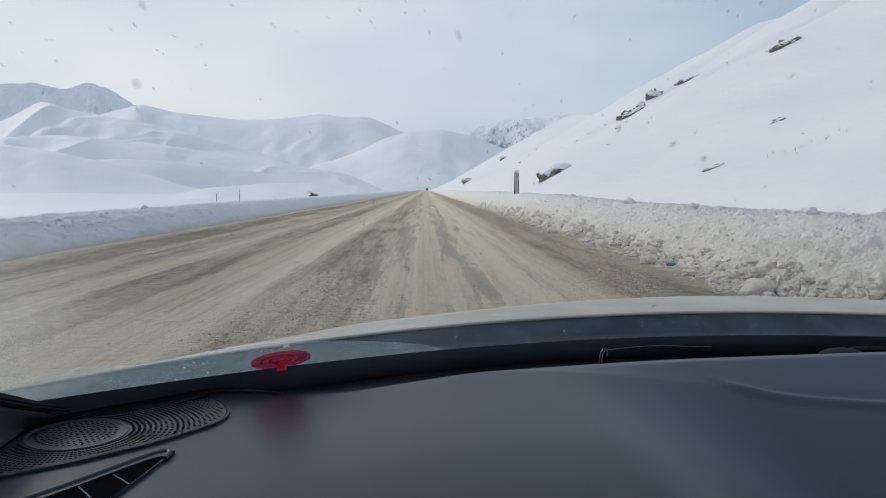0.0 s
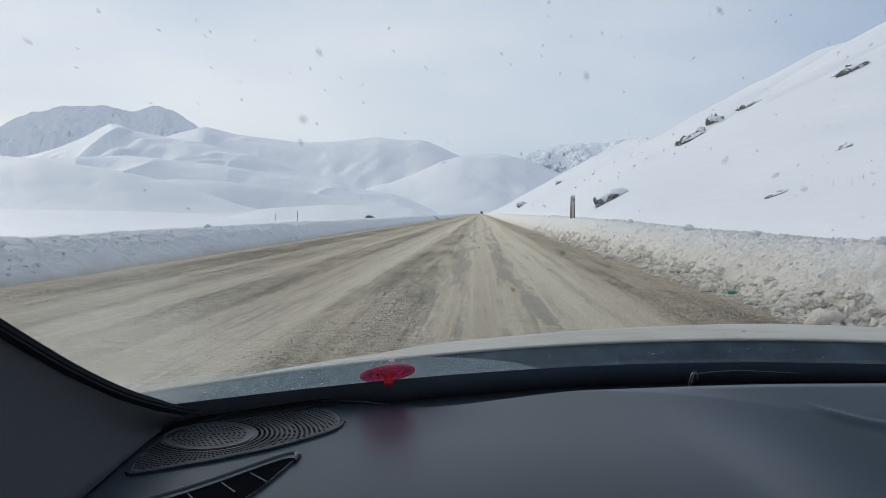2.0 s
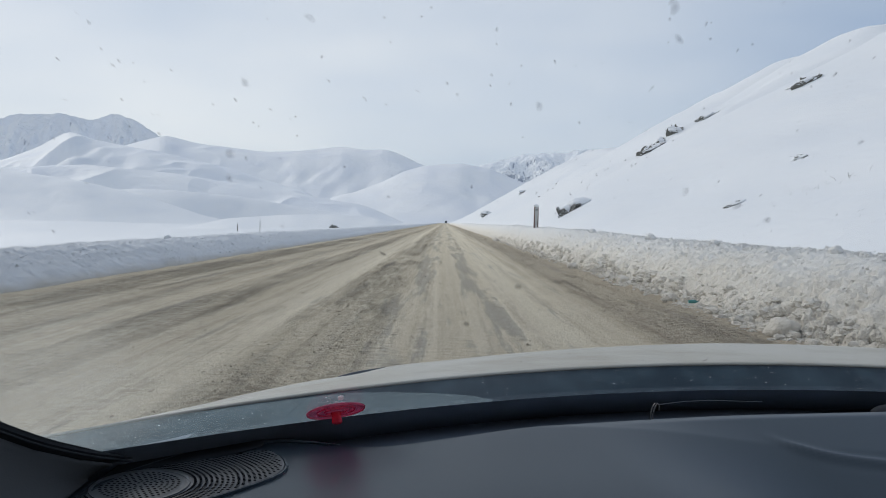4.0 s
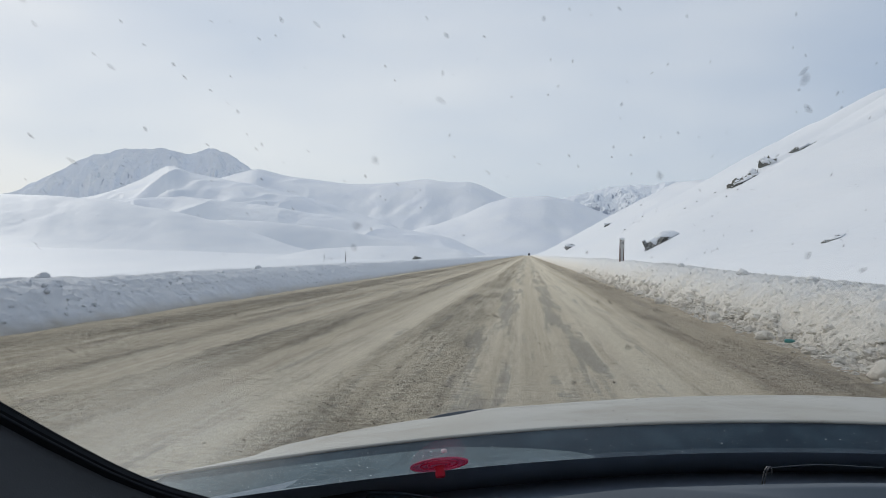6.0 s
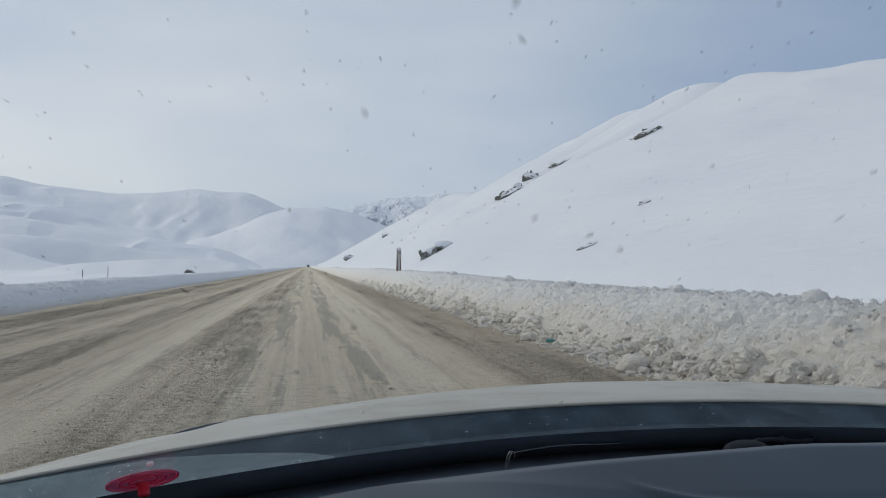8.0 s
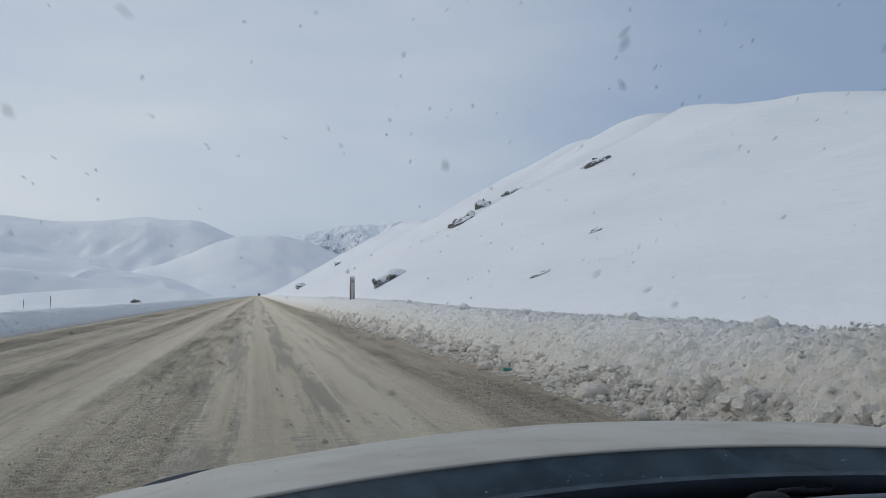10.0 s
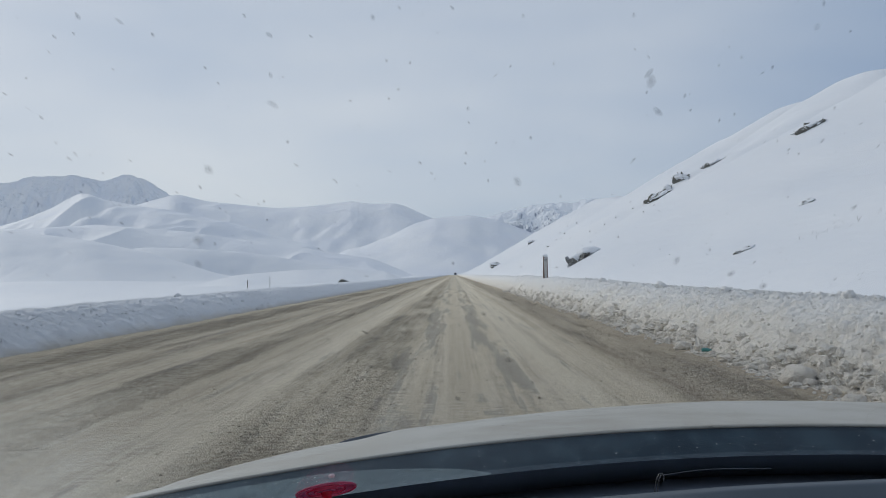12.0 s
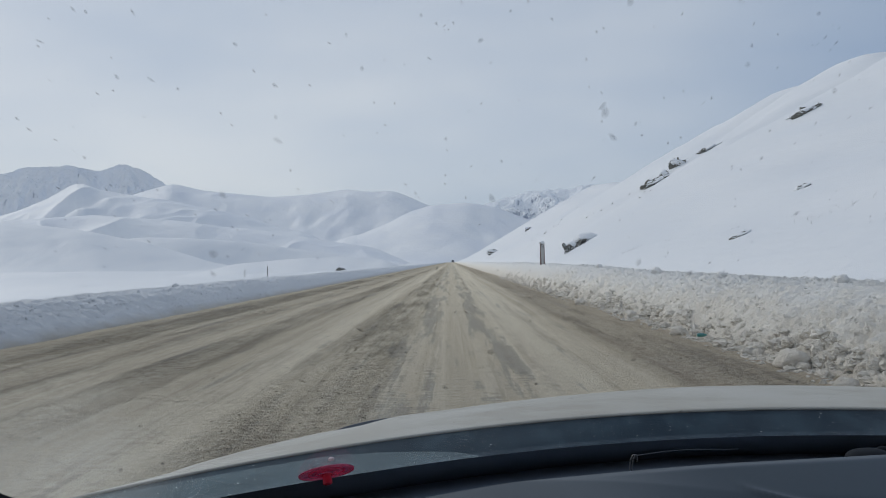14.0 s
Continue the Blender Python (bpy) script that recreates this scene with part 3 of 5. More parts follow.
def build_right_berm():
    xs = steps((3.7, 6.2, 0.033), (6.2, 9.2, 0.12))
    ys = steps((-12, 0, 0.3), (0, 20, 0.034), (20, 34, 0.08), (34, 70, 0.2), (70, 240, 1.2), (240, 1100, 12))
    X, Y = np.meshgrid(xs, ys)
    Z = right_berm_shape(X, Y)
    on = np.clip(Z / 0.12, 0, 1) * np.clip((9.0 - X) / 1.5, 0, 1)
    rough = 0.08 * (lumps(X + 0.3 * Z, Y, 0.55, 1) - 0.3) + 0.04 * (lumps(X, Y + 0.5 * Z, 0.21, 2) - 0.3) + 0.04 * (lumps(X + 0.7 * Z, Y, 0.10, 3) - 0.25)
    low = np.clip((5.35 - X) / 0.9, 0, 1) * np.clip(2.2 * vn(Y / 3.1, X * 0.3, 4) - 0.35, 0, 1)
    rough = rough * (1 - 0.72 * low)
    rough = rough + (0.14 + 0.22 * low) * (fbm(Y * 5 + X * 2.5, X * 0.7, 4, 3) - 0.5)
    crease = 1 - np.abs(2 * fbm(X * 3.2 + 5, Y * 2.6, 5, 4, 0.62) - 1)
    rough = rough - 0.09 * np.clip(crease - 0.55, 0, 1) ** 2 * 4
    rough = rough + (0.27 - 0.10 * low) * (fbm(X * 6, Y * 6, 5, 2, 0.76) - 0.5)
    rough = rough + 0.23 * (fbm(X * 12 + 0.6 * Z, Y * 12, 3, 5, 0.85) - 0.5) - 0.10 * lumps(X + 0.9 * Z, Y, 0.15, 4) * np.clip(2.4 * vn(X * 2.2, Y * 1.7, 1) - 0.9, 0, 1)
    push = on * rough * (0.45 + 0.45 * vn(X * 0.9, Y * 0.5, 5))
    face = np.clip((6.0 - X) / 1.6, 0, 1)
    Z = np.where(Z > 0.001, Z + push * (0.85 - 0.3 * face), -0.05)
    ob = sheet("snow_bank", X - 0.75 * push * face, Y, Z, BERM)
    return tagged(ob, "tall ploughed snow bank, lumpy and stained brown by grit", "snow bank", kind="structure")


def left_berm_shape(x, y):
    top = 0.60 + 0.18 * (fbm(y / 9.0, 0 * y + 4.5, 3, 1) - 0.5)
    s = np.clip((ROAD_L + 0.05 - x) / 1.1, 0, 1)
    back = np.clip((-8.7 - x) / 3.0, 0, 1)
    return top * (1 - (1 - s) ** 1.7) - (top - 0.30) * back * back * (3 - 2 * back)


def build_left_berm():
    xs = steps((-12.0, -8.9, 0.25), (-8.9, -6.95, 0.045))
    ys = steps((-12, 2, 0.4), (2, 32, 0.06), (32, 90, 0.25), (90, 240, 1.5), (240, 1100, 14))
    X, Y = np.meshgrid(xs, ys)
    Z = left_berm_shape(X, Y)
    on = np.clip(Z / 0.1, 0, 1) * np.clip((X + 11.8) / 1.5, 0, 1)
    push = on * (np.clip((-7.7 - X) / 0.5, 0.25, 1) * (0.14 * (lumps(X, Y, 0.5, 4) - 0.3) + 0.09 * (lumps(X, Y, 0.2, 2) - 0.3)) + 0.24 * (fbm(X * 5, Y * 5, 5, 1, 0.72) - 0.5))
    ob = sheet("snow_bank", X + 0.3 * push, Y, np.where(Z > 0.001, Z + 0.6 * push, -0.05), LEFT_BERM)
    return tagged(ob, "low grey-white ploughed snow bank across the road", "snow bank", kind="structure")


def build_hillside():
    xs = steps((7.0, 20, 0.7), (20, 56, 1.2), (56, 130, 7))
    ys = steps((-160, 0, 6), (0, 160, 1.1), (160, 480, 4), (480, 1500, 15))
    X, Y = np.meshgrid(xs, ys)
    Z = hill_z(X, Y)
    Z = np.where(X < 8.0, Z - 0.3 * (8.0 - X), Z)
    ob = sheet("snowy_hillside", X, Y, Z, SNOW)
    return tagged(ob, "steep smooth snow-covered hillside above the road", "hill", kind="structure")


def along(profile, u):
    px = np.array([p[0] for p in profile])
    pz = np.array([p[1] for p in profile])
    raw = np.interp(u, px, pz)
    wide = (px[-1] - px[0]) / len(px) * 0.18
    return (raw * 2 + np.interp(u - wide, px, pz) + np.interp(u + wide, px, pz)) / 4


def build_mountain(name, label, near, crest, back, profile, base, mat, spur=0.25, jag=0.0, seed=0, cells=(300, 90), spread=0.10, curve=1.25, rib=2.2, foot=0.0, octaves=6, reach=7.0):
    """A mountain range across the view: profile gives its skyline as tangents (sideways, upward) at the crest's distance."""
    lo, hi = profile[0][0] - spread, profile[-1][0] + spread
    u = np.linspace(lo, hi, cells[0])
    v = np.linspace(0, 1, cells[1])
    U, V = np.meshgrid(u, v)
    sky_line = along(profile, U)
    ends = np.clip((U - lo) / spread, 0, 1) * np.clip((hi - U) / spread, 0, 1)
    ends = ends * ends * (3 - 2 * ends)
    k = 0.72
    wave = (fbm(U * 14 + seed, 0 * U + seed, 3, seed) - 0.5)
    yc = crest + (crest - near) * 0.18 * wave
    near = near + foot * (fbm(U * 5 + 2.7, 0 * U + seed, 2, seed + 2) - 0.5)
    Y = np.where(V < k, near + (yc - near) * V / k, yc + (back - yc) * (V - k) / (1 - k))
    top = (EYE + sky_line * yc - base) * ends
    if jag:
        top = top * (1 + jag * (fbm(U * 45 + 5 * V, V * 14 + 3.1, 5, seed, 0.60) - 0.5))
    climb = np.clip(V / k, 0, 1)
    climb = climb ** curve if curve else 0.35 * climb + 0.65 * (1 - np.cos(np.pi * climb)) / 2
    rise = np.where(V < k, climb, 1 - 0.7 * (np.clip(V - k, 0, 1) / (1 - k)) ** 1.2)
    X = U * Y
    size = crest * 0.02
    ridges = 1 - np.abs(2 * fbm(X / (size * rib) + 0.8 * fbm(X / size / 6, Y / size / 6, 2, seed), Y / (size * reach), octaves, seed + 1, 0.55) - 1)
    hump = np.clip(4 * (V / k) * (1 - V / k), 0, 1)
    Z = base + top * (rise + spur * hump * (ridges - 0.75))
    ob = sheet(name, X, Y, np.maximum(Z, base - 4), mat)
    return tagged(ob, label, "mountain" if "mountain" in name else "hill", kind="structure")


build_ground()
build_hillside()
build_mountain("snow_mountain", "far blue-white mountain massif with a shaded face", 3600, 3900, 4600,
               [(-0.90, 0.02), (-0.70, 0.069), (-0.637, 0.098), (-0.588, 0.121), (-0.548, 0.128), (-0.508, 0.127), (-0.484, 0.131), (-0.452, 0.1215),
                (-0.42, 0.133), (-0.398, 0.123), (-0.367, 0.104), (-0.33, 0.085), (-0.28, 0.06)], -20, MASSIF, 0.52, 0.075, 2, (760, 240), curve=0.95, rib=4.0, octaves=7, reach=3.0)
build_mountain("snow_mountain", "rounded snowy ridge with a domed summit", 1900, 2700, 3300,
               [(-0.50, 0.06), (-0.42, 0.088), (-0.359, 0.105), (-0.32, 0.096), (-0.274, 0.090), (-0.229, 0.086), (-0.184, 0.088), (-0.132, 0.095),
                (-0.103, 0.091), (-0.074, 0.092), (-0.052, 0.083), (-0.03, 0.073), (0.03, 0.055)], -15, FAR_SNOW, 0.10, 0.016, 3, (520, 160), curve=0, rib=3.0, octaves=3)
build_mountain("rocky_mountain", "distant jagged rocky mountains streaked with snow", 3000, 4000, 4600,
               [(0.01, 0.060), (0.05, 0.076), (0.079, 0.083), (0.122, 0.092), (0.147, 0.088), (0.180, 0.097), (0.209, 0.092), (0.239, 0.099), (0.271, 0.106),
                (0.34, 0.10)], -20, ROCKY_SNOW, 0.46, 0.13, 4, (760, 200), octaves=8, reach=2.0)
build_mountain("snow_hill", "pointed snowy foothill below the massif", 1200, 1700, 2300,
               [(-0.80, 0.045), (-0.636, 0.058), (-0.596, 0.062), (-0.555, 0.073), (-0.523, 0.086), (-0.482, 0.108), (-0.452, 0.098), (-0.397, 0.088),
                (-0.366, 0.084), (-0.32, 0.074), (-0.274, 0.064), (-0.20, 0.042)], -10, FAR_SNOW, 0.24, 0.02, 1, (520, 160), curve=0, rib=3.4, octaves=3)
build_mountain("snow_hill", "broad white rounded hill closing the valley", 1500, 2100, 2600,
               [(-0.12, 0.035), (-0.081, 0.050), (-0.052, 0.065), (-0.023, 0.073), (0.02, 0.076), (0.056, 0.070), (0.091, 0.056), (0.15, 0.035)],
               -10, FAR_SNOW, 0.08, 0.0, 5, (400, 120), curve=0, rib=4, octaves=3)
build_mountain("snow_hill", "wavy line of low snow hills", 850, 1050, 1400,
               [(-0.75, 0.06), (-0.533, 0.061), (-0.463, 0.066), (-0.392, 0.060), (-0.343, 0.056), (-0.301, 0.049), (-0.251, 0.044), (-0.20, 0.036),
                (-0.12, 0.022)], -8, FAR_SNOW, 0.24, 0.03, 0, (520, 160), curve=0, rib=3.6, octaves=2, foot=160)
build_mountain("snow_hill", "smooth snow hill with a long shaded side", 345, 430, 640,
               [(-0.95, 0.068), (-0.719, 0.064), (-0.636, 0.063), (-0.555, 0.056), (-0.475, 0.046), (-0.397, 0.030), (-0.342, 0.014), (-0.30, 0.0)],
               -4, SNOW, 0.05, 0.0, 2, spread=0.06, curve=0, rib=6.0, foot=70)
build_mountain("snow_hill", "low snow hill sloping down to the valley", 540, 640, 860,
               [(-0.46, 0.030), (-0.397, 0.036), (-0.335, 0.034), (-0.259, 0.028), (-0.183, 0.016), (-0.109, 0.004)], -5, SNOW, 0.05, 0.0, 4, curve=0, rib=6.0, foot=120)
build_mountain("snow_hill", "small drifted rise beside the road", 150, 200, 300,
               [(-0.33, -0.012), (-0.28, 0.000), (-0.206, 0.006), (-0.139, 0.008), (-0.095, 0.004)], -4.0, SNOW, 0.08, 0.0, 3, (120, 40), 0.08)
build_road()
build_right_berm()
build_left_berm()


# ---- loose snow and stones ----
def pebble_template(seed, level=1):
    bm = bmesh.new()
    bmesh.ops.create_icosphere(bm, subdivisions=level, radius=1.0)
    rng = np.random.RandomState(seed)
    for v in bm.verts:
        v.co *= 0.52 + 0.8 * rng.rand()
    vs = [v.co.copy() for v in bm.verts]
    fs = [[v.index for v in f.verts] for f in bm.faces]
    bm.free()
    return np.array([tuple(v) for v in vs]), np.array(fs)


PEBBLES = [pebble_template(i) for i in range(6)]


def clod_template(seed):
    """A rounder broken clod with small facets."""
    bm = bmesh.new()
    bmesh.ops.create_icosphere(bm, subdivisions=3, radius=1.0)
    rng = np.random.RandomState(seed + 40)
    off = Vector((seed * 2.7, seed * 5.1, seed * 1.9))
    for v in bm.verts:
        v.co *= 0.9 + 0.42 * noise.fractal(v.co * 1.5 + off, 0.8, 2.1, 5) + 0.05 * rng.rand()
    vs = np.array([tuple(v.co) for v in bm.verts])
    fs = np.array([[v.index for v in f.verts] for f in bm.faces])
    bm.free()
    return vs, fs


CLODS = [clod_template(i) for i in range(6)]


def scatter(name, spots, material, label, category):
    """spots: x, y, z, size. One object of many small lumps."""
    rng = np.random.RandomState(len(spots))
    verts, faces, base = [], [], 0
    for i, (x, y, z, s) in enumerate(spots):
        pv, pf = (CLODS if s > 0.034 else PEBBLES)[i % 6]
        a = rng.rand() * 6.28
        rot = np.array([[math.cos(a), -math.sin(a), 0], [math.sin(a), math.cos(a), 0], [0, 0, 1]])
        sc = s * (0.6 + 0.85 * rng.rand(3)) * np.array([1, 1, 0.8])
        verts.append((pv * sc) @ rot.T + (x, y, z))
        faces.append(pf + base)
        base += len(pv)
    ob = joined(name, np.concatenate(verts).tolist(), np.concatenate(faces).tolist(), material, None, False)
    return tagged(ob, label, category, kind="stuff")


def bank_crumbs():
    rng = np.random.RandomState(3)
    spots = []
    for i in range(5000):
        y = 2.0 + 60 * rng.rand() ** 1.7
        size = 0.012 + 0.050 * rng.rand() ** 3.5
        x = 4.0 + 0.16 * rng.randn() + 0.25 * rng.rand()
        z = float(right_berm_shape(np.array(x), np.array(y)))
        spots.append((x, y, max(z, 0.0) + 0.2 * size, size))
    for i in range(420):
        y = 4.0 + 34 * rng.rand() ** 1.4
        if vn(np.array(y / 4.0), np.array(2.5), 3) > 0.42:
            x = 4.02 + 0.45 * rng.rand() ** 1.5
            size = 0.05 + 0.07 * rng.rand() ** 2.5
            spots.append((x, y, max(float(right_berm_shape(np.array(x), np.array(y))), 0.0) + 0.35 * size, size))
    for i in range(7000):
        y = 2.0 + 34 * rng.rand() ** 1.5
        x = 4.15 + 2.3 * rng.rand()
        if 4.5 < x < 5.5 and rng.rand() < 0.6:
            continue
        size = 0.006 + 0.024 * rng.rand() ** 4
        z = float(right_berm_shape(np.array(x), np.array(y)))
        spots.append((x - 0.04, y, z + 0.03 + 0.02 * rng.randn(), size))
    return scatter("snow_crumbs", spots, BERM, "dirty crumbled snow clods along the bank", "snow clods")


def left_crumbs():
    rng = np.random.RandomState(8)
    spots = []
    for i in range(4500):
        y = 5 + 70 * rng.rand() ** 1.5
        x = ROAD_L - 0.1 - 1.9 * rng.rand() ** (0.5 if i % 3 else 1.6)
        z = float(left_berm_shape(np.array(x), np.array(y)))
        spots.append((x, y, z + 0.015, 0.008 + 0.034 * rng.rand() ** 4))
    return scatter("snow_crumbs", spots, LEFT_BERM, "small grey snow clods on the low bank", "snow clods")


def road_grit():
    rng = np.random.RandomState(5)
    spots = []
    for i in range(700):
        y = 2.5 + 45 * rng.rand() ** 1.4
        x = ROAD_L + 11.0 * rng.rand() if rng.rand() < 0.55 else 2.6 + 1.3 * rng.rand()
        s = 0.004 + 0.011 * rng.rand() ** 3
        spots.append((x, y, float(rut(np.array(x), np.array(y))) + 0.3 * s, s))
    for i in range(5200):
        y = 2.5 + 26 * rng.rand() ** 1.3
        x = (-1.35, -1.35, 3.1, -3.7)[i % 4] + 0.42 * rng.randn()
        if -6.9 < x < 3.9:
            spots.append((x, y, float(rut(np.array(x), np.array(y))) + 0.001, 0.003 + 0.013 * rng.rand() ** 3))
    return scatter("road_grit", spots, plain("brown_grit", (0.42, 0.355, 0.26), 0.9, 0.2, vary=0.4), "scattered brown grit and frozen crumbs on the road", "grit")


bank_crumbs()
left_crumbs()
road_grit()


def block_mesh(name, size, seed, mat, level=3, rough=0.35):
    bm = bmesh.new()
    bmesh.ops.create_icosphere(bm, subdivisions=level, radius=1.0)
    off = Vector((seed * 3.7, seed * 1.3, seed * 0.7))
    for v in bm.verts:
        n = v.co.normalized()
        k = 1 + rough * noise.fractal(n * 1.3 + off, 0.8, 2.1, 4) + 0.10 * noise.noise(n * 4 + off)
        c = n * k
        c = Vector((max(-0.95, min(0.95, c.x)), max(-0.9, min(0.95, c.y)), max(-0.8, min(0.88, c.z))))
        v.co = Vector((c.x * size[0], c.y * size[1], c.z * size[2]))
    me = bpy.data.meshes.new(name)
    bm.to_mesh(me)
    bm.free()
    smooth_mesh(me, mat)
    me.set_sharp_from_angle(angle=radians(50))
    return me


def snow_block(x, y, size, seed, on_top=False):
    z = float(right_berm_shape(np.array(x), np.array(y))) if x > 0 else float(left_berm_shape(np.array(x), np.array(y)))
    ob = new("snow_block", block_mesh("snow_block", size, seed, BERM if x > 0 else LEFT_BERM))
    ob.location, ob.rotation_euler = (x, y, max(z, 0.02) + 0.45 * size[2]), (0.2 * seed % 1, 0.1, seed * 1.9)
    return tagged(ob, "block of frozen snow resting on top of the bank" if on_top else "hard chunk of dirty snow at the bank's foot",
                  "snow block", "chunks along the snow bank")


for bx, by, bs, bt in ((4.02, 9.2, 0.17, False), (3.85, 7.6, 0.10, False), (3.95, 10.4, 0.09, False), (3.9, 13.5, 0.11, False), (4.0, 17.5, 0.14, False), (3.8, 23, 0.13, False),
                       (4.05, 9.0, 0.075, False), (4.1, 6.3, 0.09, False), (5.75, 11.5, 0.11, True), (5.85, 8.3, 0.12, True), (5.7, 16.5, 0.10, True),
                       (5.8, 22, 0.13, True), (5.7, 30, 0.13, True), (-8.6, 13, 0.12, True), (-8.5, 24, 0.13, True)):
    snow_block(bx, by, (bs * 1.25, bs, bs * 0.85), bx * 7 + by, bt)


# ---- rocks, posts, dry plants on the slope ----
def on_hill(u, w):
    """Where the ray with these tangents from the phone first meets the hillside."""
    ys = np.linspace(9.0 / max(u, 0.02), 70.0 / max(u, 0.02), 4000)
    under = hill_z(u * ys, ys) > EYE + w * ys
    i = int(np.argmax(under)) if under.any() else int(np.argmax(hill_z(u * ys, ys) / ys))
    y = float(ys[i])
    return u * y, y, float(hill_z(np.array(u * y), np.array(y)))


def rock_mesh(bm, at, size, seed, lean):
    """A broken rock: a lump chiselled by random planes and roughened."""
    rng = np.random.RandomState(seed)
    start = len(bm.verts)
    bmesh.ops.create_icosphere(bm, subdivisions=4, radius=1.0)
    bm.verts.ensure_lookup_table()
    planes = []
    for i in range(9):
        n = Vector(rng.randn(3)).normalized()
        planes.append((n, 0.45 + 0.35 * rng.rand()))
    off = Vector(rng.rand(3) * 20)
    turn = Matrix.Rotation(lean, 3, "Y") @ Matrix.Rotation(0.5 * rng.randn(), 3, "Z")
    for v in bm.verts[start:]:
        c = v.co.normalized() * (1.0 + 0.6 * noise.fractal(v.co * 1.6 + off, 0.9, 2.0, 4))
        for n, dist in planes:
            over = c.dot(n) - dist - 0.10 * noise.noise(c * 3 + off)
            if over > 0:
                c = c - n * over * 0.8
        c = c + v.co * 0.20 * noise.fractal(v.co * 4 + off, 0.8, 2.0, 4)
        v.co = turn @ Vector((c.x * size[0], c.y * size[1], c.z * size[2])) + at


def outcrop(u, w, width, height, seed, label, lean=-0.42, cap=1.15):
    """A rock outcrop with its snow cap; width and height as tangents."""
    x, y, z = on_hill(u, w)
    half, tall = width * y * 0.8, height * y * 1.05
    thing = tagged(new("rock_outcrop"), label, "rock", "rocks on the hillside")
    thing.location = (x, y, z)
    bm = bmesh.new()
    rng = np.random.RandomState(seed + 50)
    for k in range(3):
        t = (k - 1) * 0.55
        px = x + t * half * math.cos(lean)
        py = y + 0.2 * half * rng.randn()
        pz = z - math.sin(lean) * t * half - 0.35 * tall
        s = 0.55 + 0.4 * rng.rand()
        rock_mesh(bm, Vector((px, py, pz)), (half * s, half * s * 0.8, tall * (0.7 + 0.5 * rng.rand())), seed * 7 + k, lean)
    part("rock", bm, ROCK, thing)
    bm = bmesh.new()
    bmesh.ops.create_icosphere(bm, subdivisions=4, radius=1.0)
    turn = Matrix.Rotation(lean, 3, "Y")
    for v in bm.verts:
        c = v.co * (1.0 + 0.30 * noise.fractal(v.co * 1.3 + Vector((seed, 0, 3)), 0.9, 2.0, 3))
        v.co = turn @ Vector((c.x * half * cap, c.y * half * cap + half * 0.45, c.z * tall * 0.42 * cap)) + Vector((x + (cap - 1.05) * half, y, z + 0.28 * tall))
    part("snow_cap", bm, SNOW, thing, "rounded cap of snow")
    return thing


for u, w, a, b, s, lab in (
        (0.262, 0.098, 0.022, 0.006, 1, "long dark rock ledge breaking through hillside snow"),
        (0.292, 0.120, 0.013, 0.010, 2, "dark grey rock outcrop on the hill's crest"),
        (0.274, 0.107, 0.006, 0.009, 3, "upright grey boulder below the crest"),
        (0.330, 0.140, 0.018, 0.005, 4, "small rocks half buried in crest snow"),
        (0.055, 0.011, 0.010, 0.005, 7, "small dark rocks at the hill's foot"),
        (0.100, 0.040, 0.006, 0.004, 8, "single dark stone on the snowy ridge"),
        (0.455, 0.186, 0.022, 0.008, 9, "dark rock poking through deep snow"),
        (0.452, 0.090, 0.012, 0.005, 10, "low dark stone with a snow cap"),
        (0.372, 0.030, 0.013, 0.005, 11, "low dark stone in smooth snow")):
    outcrop(u, w, a, b, s, lab, -0.42 if s in (1, 4, 9, 10, 11) else 0.1, 1.15)


def horned_rock(u, w, k):
    """The bare brown-green rock above the bank, with a broken shelf and a dome of snow over it."""
    x, y, z = on_hill(u, w)
    thing = tagged(new("rock_outcrop"), "brown-green horned rock under a deep dome of snow", "rock", "rocks on the hillside")
    thing.location = (x, y, z)
    bm = bmesh.new()
    for i, (dx, dz, a, c, lean) in enumerate(((0.0, 0.12, 0.72, 0.62, -0.1), (0.42, 0.10, 0.50, 0.55, -0.3), (-0.60, 0.52, 0.16, 0.46, -0.35), (0.86, 0.66, 0.17, 0.55, 0.45))):
        rock_mesh(bm, Vector((x + dx * k, y - 0.05 * i, z + dz * k)), (a * k, 0.55 * k, c * k), 61 + i, lean)
    part("boulder", bm, ROCK, thing, "bare brown-green rock face with a horn")
    bm = bmesh.new()
    for i, (dx, dz, a, c) in enumerate(((1.45, 1.18, 0.46, 0.24), (1.05, 1.04, 0.34, 0.16), (1.80, 1.25, 0.30, 0.18))):
        rock_mesh(bm, Vector((x + dx * k, y + 0.1 * i, z + dz * k)), (a * k, 0.5 * k, c * k), 71 + i, -0.15)
    part("shelf", bm, ROCK, thing, "dark broken rock shelf")
    for name, dx, dy, dz, a, b, c in (("snow_dome", 2.0, 0.9, 1.42, 1.35, 1.1, 0.62), ("snow_saddle", 0.55, 0.75, 0.62, 0.95, 0.9, 0.50)):
        bm = bmesh.new()
        bmesh.ops.create_icosphere(bm, subdivisions=4, radius=1.0)
        for v in bm.verts:
            q = v.co * (1.0 + 0.20 * noise.fractal(v.co * 1.1 + Vector((dx, 4, 3)), 0.9, 2.0, 3))
            v.co = Vector((x + k * (dx + q.x * a), y + k * (dy + q.y * b), z + k * (dz + q.z * c + 0.12 * q.x)))
        part(name, bm, SNOW, thing, "smooth rounded snow")
    return thing


horned_rock(0.152, 0.012, 0.72)


